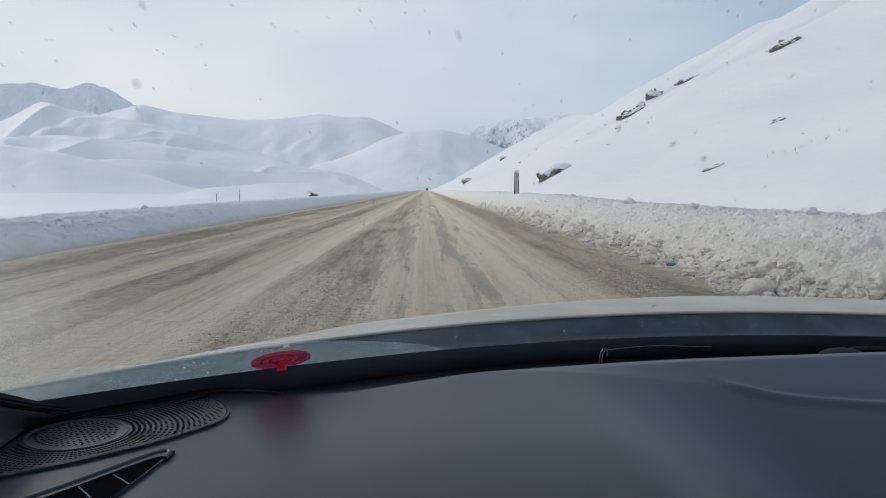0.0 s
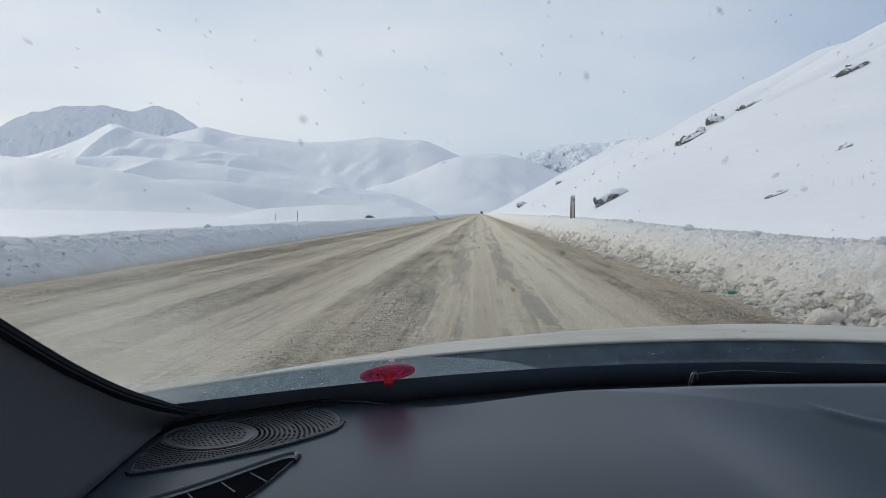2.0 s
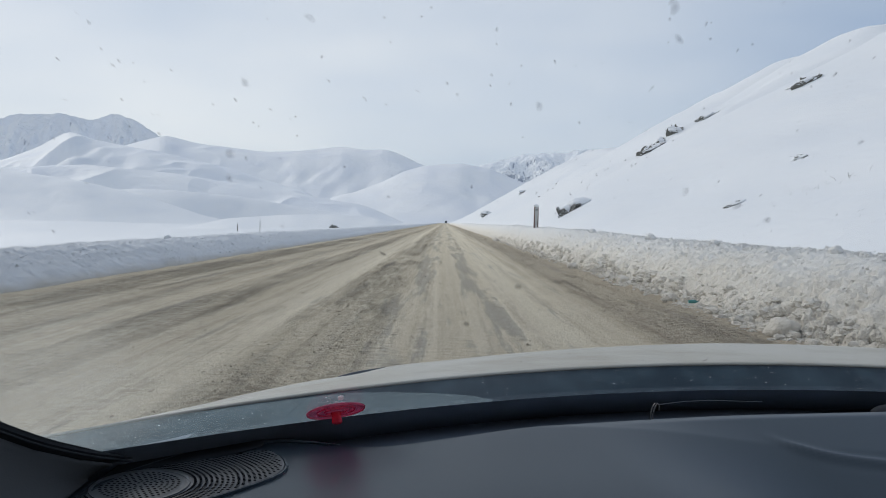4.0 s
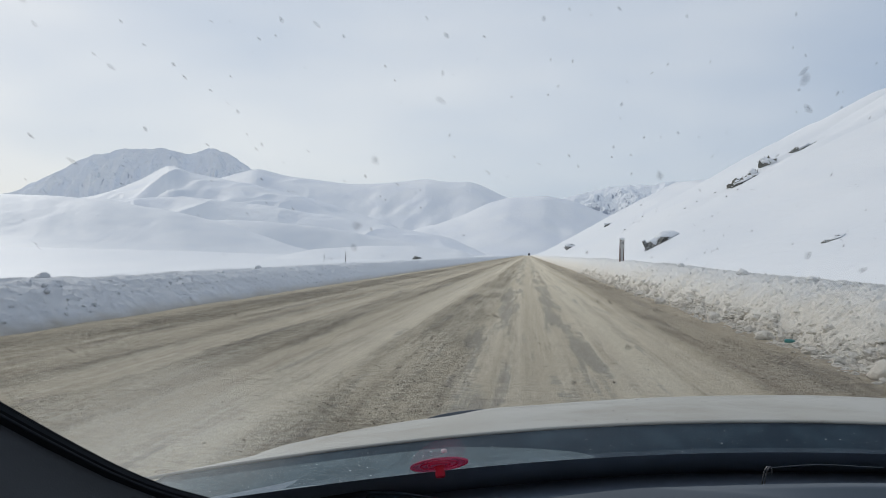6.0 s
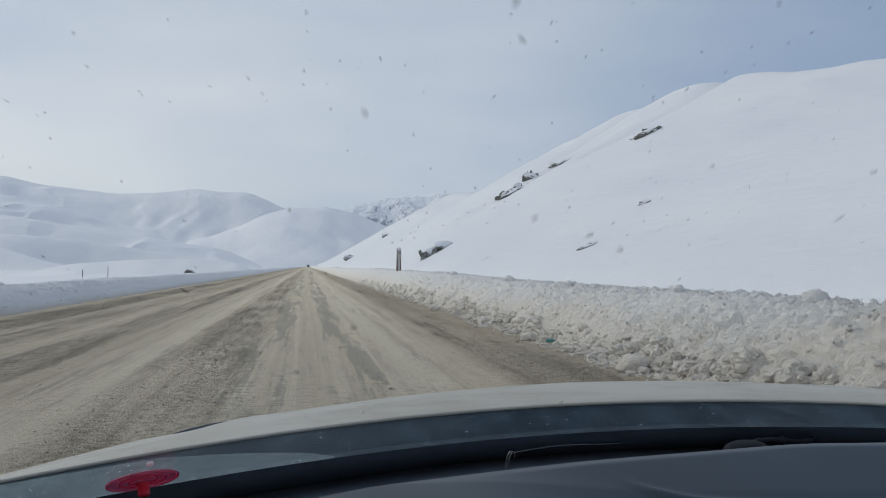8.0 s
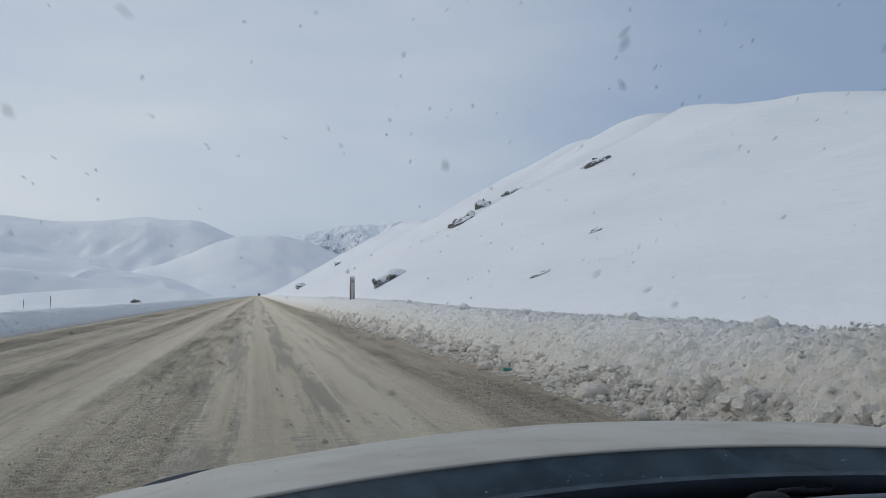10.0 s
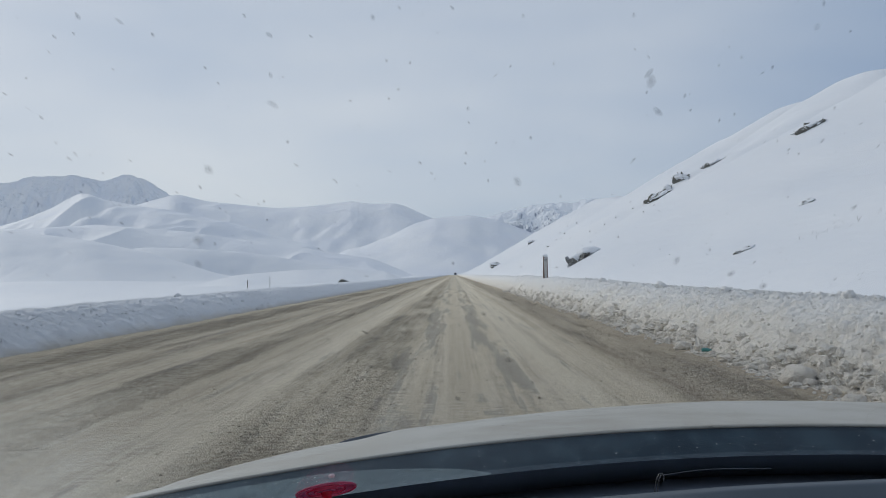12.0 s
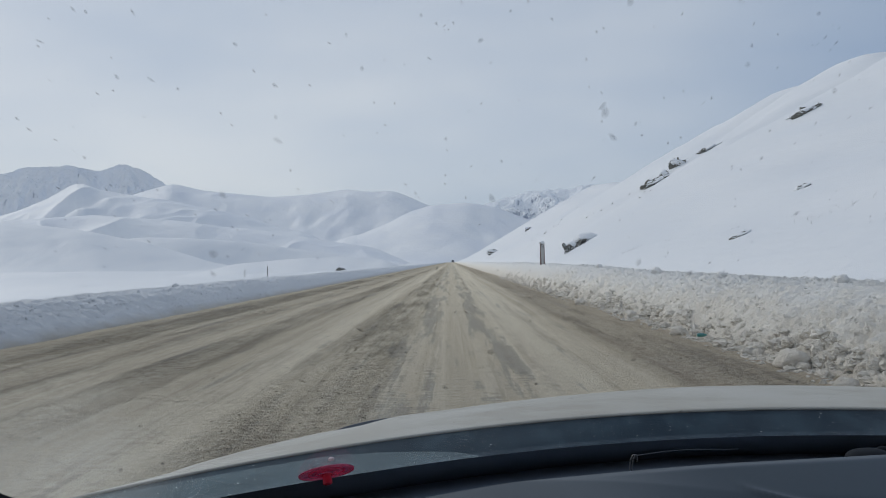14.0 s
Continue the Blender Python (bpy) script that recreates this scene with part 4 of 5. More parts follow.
def hillside_stones():
    rng = np.random.RandomState(21)
    spots = []
    for i in range(12):
        t = rng.rand()
        x, y, z = on_hill(0.10 + 0.16 * t + 0.01 * rng.randn(), 0.032 + 0.062 * t + 0.004 * rng.randn())
        spots.append((x, y, z, 0.0011 * y * (0.4 + rng.rand())))
    for i in range(18):
        x, y, z = on_hill(0.20 + 0.45 * rng.rand(), 0.01 + 0.08 * rng.rand())
        spots.append((x, y, z, 0.0007 * y * (0.4 + rng.rand())))
    return scatter("hillside_stones", spots, STONE, "small dark stones and tufts dotted over the snow slope", "stones")


hillside_stones()


def dry_tuft(u, w, seed):
    x, y, z = on_hill(u, w)
    rng = np.random.RandomState(seed)
    bm = bmesh.new()
    for i in range(9):
        px, py = x + 0.45 * rng.randn(), y + 0.4 * rng.randn()
        pz = float(hill_z(np.array(px), np.array(py))) - 0.05
        h = 0.08 + 0.17 * rng.rand()
        lean = 0.35 * rng.randn()
        tube(bm, [(px, py, pz), (px + lean * h * 0.4, py, pz + h * 0.6), (px + lean * h, py + 0.1 * rng.randn(), pz + h)], [0.005, 0.004, 0.002], 4)
    return tagged(part("dry_shrub", bm, TWIG), "thin dry brown twigs standing out of the snow", "shrub", "dry plants on the slope")


for i, (u, w) in enumerate(((0.47, 0.050), (0.51, 0.066), (0.24, 0.015), (0.60, 0.11))):
    dry_tuft(u, w, i)


def road_post():
    """A tapered kilometre post: brown chamfered sides, a white face strip and its number."""
    x, y, base, top = 5.5, 47.0, 0.15, 2.34
    post = tagged(new("road_post"), "white kilometre post with worn brown sides and snow cap", "road marker")
    post.location = (x, y, 0.5)

    def prism(half_low, half_high, front, back, z0, z1, chamfer):
        bm = bmesh.new()
        rings = []
        for half, z in ((half_low, z0), (half_high, z1)):
            outline = ((-half, back), (-half, front + chamfer), (-half + chamfer, front), (half - chamfer, front), (half, front + chamfer), (half, back))
            rings.append([bm.verts.new((x + px, y + py, z)) for px, py in outline])
        for k in range(6):
            bm.faces.new((rings[0][k], rings[0][(k + 1) % 6], rings[1][(k + 1) % 6], rings[1][k]))
        bm.faces.new(rings[1])
        bm.faces.new(rings[0][::-1])
        return bm
    part("shaft", prism(0.150, 0.128, -0.09, 0.10, base, top, 0.030), POST_BROWN, post, "worn reddish-brown painted shaft")
    strip = [(-0.040, base), (0.040, base), (0.082, 1.80), (0.105, 1.95), (0.105, top - 0.02), (-0.105, top - 0.02), (-0.105, 1.95), (-0.082, 1.80)]
    part("face_strip", slab(bmesh.new(), [(x + px, y - 0.094, z) for px, z in strip], (0, -0.006, 0)), CONCRETE, post, "weathered white painted face", smooth=False)
    text = bpy.data.curves.new("number", "FONT")
    text.body, text.size, text.align_x, text.extrude = "199", 0.17, "CENTER", 0.003
    letters = bpy.data.objects.new("number", text)
    me = bpy.data.meshes.new_from_object(letters)
    bpy.data.objects.remove(letters)
    me.transform(Matrix.Translation((x, y - 0.104, 2.08)) @ Matrix.Rotation(radians(90), 4, "X") @ Matrix.Diagonal((0.75, 1.15, 1, 1)))
    me.materials.clear()
    me.materials.append(BLACK)
    tagged(hook(new("number", me), post), "dark painted number")
    bm = bmesh.new()
    bmesh.ops.create_icosphere(bm, subdivisions=3, radius=1.0)
    for v in bm.verts:
        k = 1 + 0.25 * noise.fractal(v.co * 1.4, 0.9, 2.0, 3)
        v.co = Vector((x + v.co.x * 0.16 * k, y + v.co.y * 0.13 * k, top + 0.05 + v.co.z * 0.10 * k))
    part("snow_cap", bm, SNOW, post, "rounded cap of snow")


def stake(x, y, h):
    z = float(ground_z(np.array(x), np.array(y)))
    bm = tube(bmesh.new(), [(x, y, z - 0.2), (x + 0.02, y, z + h * 0.5), (x + 0.01, y, z + h)], [0.05, 0.045, 0.04], 7)
    return tagged(part("snow_stake", bm, WOOD), "dark wooden stake standing in the snowfield", "stake", "stakes in the snowfield")


def drop(x, y):
    """The height of the ground or snow at a place."""
    bpy.context.view_layer.update()
    return scene.ray_cast(bpy.context.evaluated_depsgraph_get(), (x, y, 60), (0, 0, -1))[1].z


def field_rock(x, y, size, seed):
    z = drop(x, y)
    thing = tagged(new("rock"), "dark rock standing out of the snowfield", "rock")
    thing.location = (x, y, z)
    bm = bmesh.new()
    rock_mesh(bm, Vector((x, y, z + 0.2 * size)), (size, 0.7 * size, 0.55 * size), seed, 0.2)
    rock_mesh(bm, Vector((x - 0.9 * size, y, z + 0.1 * size)), (0.6 * size, 0.6 * size, 0.4 * size), seed + 1, -0.3)
    part("stone", bm, ROCK, thing)
    return thing


field_rock(-24.0, 172, 1.15, 83)
road_post()
stake(-26.5, 112, 1.5)
stake(-30.0, 113, 1.1)


def far_truck():
    x, y = 1.6, 820.0
    truck = tagged(new("truck"), "small dark truck far ahead on the road", "truck")
    truck.location = (x, y, 0)
    part("cab", box(bmesh.new(), x - 1.15, x + 1.15, y - 1.4, y + 1.0, 0.55, 2.7, 0.12), TRUCK_BLUE, truck)
    part("windscreen", box(bmesh.new(), x - 0.95, x + 0.95, y - 1.44, y - 1.405, 1.6, 2.4, 0.01), DARK_GLASS, truck)
    part("cargo_box", box(bmesh.new(), x - 1.2, x + 1.2, y + 1.1, y + 5.5, 0.9, 3.0, 0.05), WOOD, truck)
    for wx in (x - 0.95, x + 0.95):
        for wy in (y - 0.6, y + 4.0):
            bm = bmesh.new()
            bmesh.ops.create_cone(bm, cap_ends=True, segments=18, radius1=0.48, radius2=0.48, depth=0.28,
                                  matrix=Matrix.Translation((wx, wy, 0.48)) @ Matrix.Rotation(radians(90), 4, "Y"))
            part("wheel", bm, RUBBER, truck)


far_truck()


def litter():
    x, y = 4.0, 12.5
    pts = [(x - 0.07, y, 0.10), (x - 0.04, y, 0.10), (x + 0.04, y + 0.02, 0.10), (x + 0.07, y + 0.025, 0.10), (x + 0.09, y + 0.03, 0.10)]
    ob = part("plastic_bottle", tube(bmesh.new(), pts, [0.026, 0.030, 0.030, 0.013, 0.012], 12), TEAL)
    return tagged(ob, "crushed teal plastic bottle by the snow bank", "bottle")


litter()


# ---- the car ----
car = tagged(new("car"), "dusty white car with grey dashboard seen from inside", "car")
car.location = (CX, 0.0, 0.0)


def car_grid(name, f, us, vs, mat, parent, label=""):
    """A surface from f(u, v) in cabin metres (z from the phone's height)."""
    U, V = np.meshgrid(us, vs)
    X, Y, Z = f(U, V)
    ob = sheet(name, X, Y, Z + EYE, mat, parent)
    return tagged(ob, label) if label else ob


def thicken(ob, depth, offset=-1.0):
    mod = ob.modifiers.new("thickness", "SOLIDIFY")
    mod.thickness, mod.offset = depth, offset
    return ob


def base_y(x):
    return 0.872 - 0.575 * np.minimum(np.abs(x - CX), 0.84) ** 2


def glass_y(x, z):
    return base_y(x) - 1.4 * (z + 0.182)


def hood_z(x, y):
    d = x - CX
    f = np.maximum(y - 1.01, 0)
    z = -0.180 - 0.0264 * (y - 1.01) - 0.169 * f ** 2 - 0.40 * np.maximum(y - 1.80, 0) ** 2
    t = np.clip((y - rear_y(x)) / 0.38, 0, 1)
    side = (0.0714 * d ** 2 - 0.0086 * d) * (1 - t) + (0.10 * d ** 2 + 0.02 * d ** 4 - 0.0457 * d + 0.019 * np.maximum(d - 0.05, 0)) * t
    crease = 0.003 * np.exp(-((np.abs(d) - 0.52) / 0.06) ** 2) - 0.003 * np.exp(-((np.abs(d) - 0.60) / 0.05) ** 2)
    return z - side + crease * np.clip((y - 0.95) / 0.4, 0, 1)


def rear_y(x):
    return 1.01 - 0.30 * np.abs(x - CX) ** 2


def build_hood():
    def f(u, v):
        x = CX + u
        y = rear_y(x) + (2.10 - 0.22 * u ** 2 - rear_y(x)) * v
        return x, y, hood_z(x, y)
    ob = car_grid("hood", f, np.linspace(-0.90, 0.90, 80), np.linspace(0, 1, 60) ** 1.15, PAINT, car, "dusty white engine hood")
    thicken(ob, 0.003)
    bm = bmesh.new()
    low, high = [], []
    for k in range(17):
        t = k / 16
        x = -0.225 + 0.115 * t
        y = 1.52 + 0.05 * t
        z = float(hood_z(np.array(x), np.array(y))) + EYE
        low.append((x, y, z - 0.004))
        high.append((x, y + 0.01, z + 0.006 * math.sin(math.pi * t ** 0.8) ** 1.2 + 0.001))
    slab(bm, low + high[::-1], (0, 0.006, 0))
    part("hood_blade", bm, BLACK, ob, "thin black plastic blade on the hood")


def build_cowl():
    def f(u, v):
        x = CX + u
        y0, y1 = base_y(x) + 0.045, rear_y(x) + 0.004
        y = y0 + (y1 - y0) * v
        z = -0.214 + (hood_z(x, rear_y(x)) - 0.0006 + 0.214) * v ** 0.8
        return x, y, z
    car_grid("cowl_panel", f, np.linspace(-0.84, 0.84, 60), np.linspace(0, 1, 12), COWL, car, "dark salt-filmed cowl panel")


GLASS_TOP = 0.27


def glass_point(u, z):
    x = CX + u
    return x, glass_y(x, z), z


def build_glass():
    def f(u, v):
        return glass_point(u * (1 - 0.10 * v), -0.206 + (GLASS_TOP + 0.206) * v)
    ob = car_grid("windscreen", f, np.linspace(-0.78, 0.78, 50), np.linspace(0, 1, 30), GLASS, car, "clear windscreen with dried mud specks")
    ob.visible_shadow = False

    def band(u, v):
        x, y, z = glass_point(u, -0.232 + 0.050 * v)
        return x, y - 0.004, z
    car_grid("edge_band", band, np.linspace(-0.78, 0.78, 60), np.linspace(0, 1, 4), GAP, ob, "black band along the glass's lower edge")
    return ob


def build_film(glass):
    """Road dust that the wipers leave on the lower corner of the glass."""
    def f(u, v):
        x = CX + u
        high = -0.182 + 0.029 * np.clip((0.030 - x) / 0.13, 0, 1) ** 0.6 - 0.004 * np.clip((-0.10 - x) / 0.2, 0, 1)
        z = -0.186 + (high + 0.186) * v
        return x, glass_y(x, z) + 0.003, z
    ob = car_grid("dust_film", f, np.linspace(-0.76, -0.385, 50), np.linspace(0, 1, 14), FILM, glass, "grey unwiped dust film with an arc edge")
    ob.visible_shadow = False


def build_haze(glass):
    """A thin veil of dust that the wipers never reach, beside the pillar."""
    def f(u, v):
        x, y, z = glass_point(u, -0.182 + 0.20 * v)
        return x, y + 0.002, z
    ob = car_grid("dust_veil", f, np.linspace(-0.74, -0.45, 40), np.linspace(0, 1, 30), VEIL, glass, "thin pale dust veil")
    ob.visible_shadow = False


def build_specks(glass):
    """Mud flecks dried on the glass, streaked by the airflow."""
    rng = np.random.RandomState(12)
    verts, faces = [], []
    for i in range(2300):
        big = i < 170
        z = -0.15 + 0.38 * rng.rand() ** 0.75
        u = -0.76 + 1.5 * rng.rand()
        x, y, z = (float(q) for q in glass_point(np.array(u), np.array(z)))
        r = 0.0009 + 0.0017 * rng.rand() ** 2 if big else 0.0003 + 0.0005 * rng.rand()
        lean, long = 0.5 * (u + CX - 0.35) + 0.2 * rng.randn(), 1.2 + 1.0 * rng.rand()
        shape = [0.8 + 0.4 * rng.rand() for k in range(9)]
        for layer in range(4):
            ring, rr = len(verts), r * (1.25 - 0.27 * layer)
            for k in range(9):
                a = 2 * math.pi * k / 9
                p, q = math.cos(a) * rr * shape[k], math.sin(a) * rr * long
                dz = (q * math.cos(lean)) * 0.58
                verts.append((x + p + q * math.sin(lean), y - 0.0025 - 0.0002 * layer - 1.4 * dz, z + dz + EYE))
            faces.append(list(range(ring, ring + 9)))
    verts_low, faces_low = [], []
    for i in range(420):
        z = -0.181 + 0.034 * rng.rand()
        x, y, z = (float(q) for q in glass_point(np.array(-0.70 + 1.4 * rng.rand()), np.array(z)))
        r = 0.00016 + 0.0005 * rng.rand() ** 3
        tilt, stretch = rng.randn(), 1.0 + 1.6 * rng.rand()
        ring = len(verts_low)
        for k in range(6):
            a = 2 * math.pi * k / 6
            p, q = math.cos(a) * r * stretch, math.sin(a) * r * (0.6 + 0.5 * rng.rand())
            dx, dz = p * math.cos(tilt) - q * math.sin(tilt), 0.58 * (p * math.sin(tilt) + q * math.cos(tilt))
            verts_low.append((x + dx, y - 0.003 - 1.4 * dz, z + dz + EYE))
        faces_low.append(list(range(ring, ring + 6)))
    tagged(joined("salt_flecks", verts_low, faces_low, SALT, glass, False), "white salt flecks", kind="stuff")
    ob = joined("mud_specks", verts, faces, SPECK, glass, False)
    tagged(ob, "dried mud flecks", kind="stuff")


EDGE_X = (-0.50, -0.38, -0.30, -0.262, -0.235, -0.20, -0.135, -0.107, -0.080, -0.055, 0.042, 0.188, 0.267, 0.502, 0.70, 1.0, 1.34)
EDGE_Y = (0.44, 0.50, 0.56, 0.610, 0.655, 0.683, 0.697, 0.680, 0.676, 0.680, 0.690, 0.735, 0.756, 0.795, 0.78, 0.68, 0.44)


def dash_far(x):
    """The dashboard's far edge, along the dark gap beneath the glass."""
    return sum(np.interp(x + k * 0.010, EDGE_X, EDGE_Y) for k in range(-3, 4)) / 7


def dash_z(x, y):
    z = -0.2005 - 0.020 * np.clip((0.70 - y) / 0.30, 0, 1) ** 1.3
    up = np.clip((x + 0.09) / 0.16, 0, 1)
    z = z + 0.0155 * up * up * (3 - 2 * up) * np.clip((y - 0.46) / 0.24, 0, 1) ** 1.3
    z = z - 0.16 * np.clip((0.36 - y) / 0.10, 0, 1) ** 2
    ridge_y = 0.681 + 0.025 * np.exp(-np.clip(x - 0.291, -0.05, 1) / 0.030)
    hood_ridge = 0.0030 * np.exp(-((y - ridge_y) / 0.006) ** 2) * np.clip((x - 0.278) / 0.03, 0, 1) + 0.001 * np.clip((ridge_y - y) / 0.02, 0, 1) * np.clip((x - 0.30) / 0.06, 0, 1)
    swell = 0.010 * np.exp(-((x - 0.10) / 0.22) ** 2 - ((y - 0.50) / 0.12) ** 2)
    fall = np.clip((x - 0.10 - 0.25 * (0.70 - y)) / 0.20, 0, 1)
    fall = fall * fall * (3 - 2 * fall) * np.clip(dash_far(x) - 0.012 - y, 0, 1)
    return z + hood_ridge + swell - 0.27 * fall


def build_lip(dash):
    """The soft raised lip along the dashboard's far corner."""
    line = []
    for k in range(40):
        x = -0.270 + 0.165 * k / 39
        y = float(dash_far(np.array(x)))
        line.append((x, y - 0.003, float(dash_z(np.array(x), np.array(y))) + EYE + 0.0012))
    part("dash_lip", tube(bmesh.new(), line, [0.0004 + 0.0016 * math.sin(math.pi * k / 39) for k in range(40)], 10), DASH, dash)


def build_dash():
    def f(u, v):
        x = CX + u
        y = 0.27 + (dash_far(x) - 0.27) * v
        return x, y, dash_z(x, y)
    ob = car_grid("dashboard", f, np.linspace(-0.91, 0.91, 330), np.linspace(0, 1, 150), DASH, car,
                  "smooth grey soft-plastic dashboard")

    def gap(u, v):
        x = CX + u
        y = dash_far(x) - 0.02 + 0.17 * v
        return x, y, -0.2150 + 0 * y
    car_grid("windscreen_gap", gap, np.linspace(-0.91, 0.91, 60), np.linspace(0, 1, 6), GAP, ob, "black gap between dashboard and glass")
    return ob


SPK = (-0.2405, 0.5780)
SPK_EDGE = [(-0.165, 0.663), (-0.160, 0.662), (-0.146, 0.644), (-0.139, 0.622), (-0.143, 0.603), (-0.161, 0.580), (-0.181, 0.559), (-0.201, 0.544), (-0.219, 0.531), (-0.239, 0.520),
            (-0.257, 0.508), (-0.274, 0.500), (-0.280, 0.525), (-0.277, 0.560), (-0.268, 0.590), (-0.253, 0.612), (-0.232, 0.624), (-0.209, 0.636), (-0.184, 0.652)]


def inside(x, y, poly):
    hit, j = False, len(poly) - 1
    for i in range(len(poly)):
        (xi, yi), (xj, yj) = poly[i], poly[j]
        if (yi > y) != (yj > y) and x < (xj - xi) * (y - yi) / (yj - yi) + xi:
            hit = not hit
        j = i
    return hit


def rounded(poly, times=2):
    for _ in range(times):
        out = []
        for (a, b), (c, d) in zip(poly, poly[1:] + poly[:1]):
            out += [(a * 0.75 + c * 0.25, b * 0.75 + d * 0.25), (a * 0.25 + c * 0.75, b * 0.25 + d * 0.75)]
        poly = out
    return poly


def shrink(poly, k):
    cx, cy = sum(p[0] for p in poly) / len(poly), sum(p[1] for p in poly) / len(poly)
    return [(cx + (x - cx) * k, cy + (y - cy) * k) for x, y in poly]


def lift(x, y):
    return float(dash_z(np.array(x), np.array(y))) + EYE


def rim(bm, outer, inner, height):
    """A raised rim between two outlines on the dashboard."""
    n = len(outer)
    rows = []
    for poly, up in ((outer, -0.002), (outer, height), (inner, height), (inner, -0.002)):
        rows.append([bm.verts.new((x, y, lift(x, y) + up)) for x, y in poly])
    for a, b in zip(rows, rows[1:]):
        for i in range(n):
            j = (i + 1) % n
            bm.faces.new((a[i], a[j], b[j], b[i]))
    return bm


def build_speaker(dash):
    edge = rounded(SPK_EDGE, 1)
    bm = bmesh.new()
    top = [bm.verts.new((x, y, lift(x, y) + 0.0022)) for x, y in shrink(edge, 0.97)]
    low = [bm.verts.new((x, y, lift(x, y) - 0.002)) for x, y in edge]
    mid = bm.verts.new((SPK[0], SPK[1], lift(*SPK) + 0.0030))
    for i in range(len(top)):
        j = (i + 1) % len(top)
        bm.faces.new((top[i], top[j], mid))
        bm.faces.new((low[i], low[j], top[j], top[i]))
    part("speaker_grille", bm, GRILLE, dash, "perforated dark speaker grille")
    part("grille_rim", rim(bmesh.new(), shrink(edge, 1.008), shrink(edge, 0.985), 0.0021), DASH, dash)
    ring = [(SPK[0] + 0.036 * math.cos(a), SPK[1] + 0.031 * math.sin(a)) for a in (2 * math.pi * k / 48 for k in range(48))]
    part("tweeter_ring", rim(bmesh.new(), ring, [(SPK[0] + (x - SPK[0]) * 0.95, SPK[1] + (y - SPK[1]) * 0.95) for x, y in ring], 0.0034), GRILLE, dash)
    # Flat black discs on the grille stand in for shaded holes.
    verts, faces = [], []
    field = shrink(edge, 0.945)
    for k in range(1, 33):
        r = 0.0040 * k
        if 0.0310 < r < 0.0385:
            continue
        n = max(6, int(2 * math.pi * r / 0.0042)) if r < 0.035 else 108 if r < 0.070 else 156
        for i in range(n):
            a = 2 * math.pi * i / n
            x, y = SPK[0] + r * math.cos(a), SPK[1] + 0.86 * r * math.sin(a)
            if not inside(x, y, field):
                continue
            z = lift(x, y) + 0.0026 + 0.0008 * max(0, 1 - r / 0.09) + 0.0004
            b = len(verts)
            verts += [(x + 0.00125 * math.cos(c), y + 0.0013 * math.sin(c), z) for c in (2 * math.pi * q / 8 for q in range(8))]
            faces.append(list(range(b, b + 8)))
    tagged(joined("perforation_shade", verts, faces, HOLE_SHADE, dash, False), kind="stuff")


VENT_EDGE = [(-0.157, 0.550), (-0.161, 0.530), (-0.168, 0.497), (-0.178, 0.465), (-0.200, 0.430), (-0.240, 0.395), (-0.290, 0.375), (-0.320, 0.390),
             (-0.300, 0.420), (-0.262, 0.445), (-0.230, 0.472), (-0.207, 0.497), (-0.186, 0.524), (-0.166, 0.548)]


def build_vent(dash):
    edge = rounded(VENT_EDGE)
    inner = [(x * 0.88 - 0.12 * 0.185, y * 0.88 + 0.12 * 0.440) for x, y in edge]
    part("vent_rim", rim(bmesh.new(), edge, inner, 0.0022), DASH, dash, "raised rim of the side air vent")
    # A flat black face stands in for the shade within the vent.
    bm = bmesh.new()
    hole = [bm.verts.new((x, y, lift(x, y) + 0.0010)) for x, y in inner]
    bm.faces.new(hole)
    part("vent_shade", bm, HOLE_SHADE, dash, "flat black face for the shaded vent depth")
    for k in range(5):
        x, y = -0.187 - 0.0165 * k, 0.509 - 0.0140 * k - 0.0015 * k * k
        z = lift(x, y) + 0.0016
        bm = slab(bmesh.new(), [(x, y, z), (x + 0.0006, y + 0.0008, z), (x + 0.0172, y - 0.0158 - 0.0022 * k, z), (x + 0.0162, y - 0.0168 - 0.0022 * k, z)], (0, 0, -0.002))
        part("vent_slat", bm, DASH, dash)
    bead = [(-0.318, 0.398), (-0.300, 0.420), (-0.262, 0.445), (-0.230, 0.472), (-0.207, 0.497), (-0.186, 0.524), (-0.168, 0.546), (-0.160, 0.545), (-0.161, 0.532)]
    for _ in range(2):
        bead = [bead[0]] + [(p[0] * k + q[0] * (1 - k), p[1] * k + q[1] * (1 - k)) for p, q in zip(bead, bead[1:]) for k in (0.75, 0.25)] + [bead[-1]]
    part("vent_bead", tube(bmesh.new(), [(x, y, lift(x, y) + 0.0016) for x, y in bead], 0.0022, 10), DASH, dash, "rounded bead round the vent")
    # No groove is cut: a thin black tube paints its shade.
    part("vent_groove_shade", tube(bmesh.new(), [(x - 0.0022, y + 0.0018, lift(x, y) + 0.0002) for x, y in bead[:-6]], 0.0012, 6), SEAL_SHADE, dash, "thin black tube for the groove's shade")


PILLAR_EDGE = [(-0.258, 0.609, -0.1922), (-0.276, 0.576, -0.1785), (-0.2916, 0.538, -0.1602),
               (-0.3043, 0.491, -0.1338), (-0.3143, 0.440, -0.1024), (-0.3229, 0.385, -0.0677), (-0.3313, 0.315, -0.0230), (-0.345, 0.215, 0.0480),
               (-0.360, 0.065, 0.1530), (-0.372, -0.150, 0.3130)]


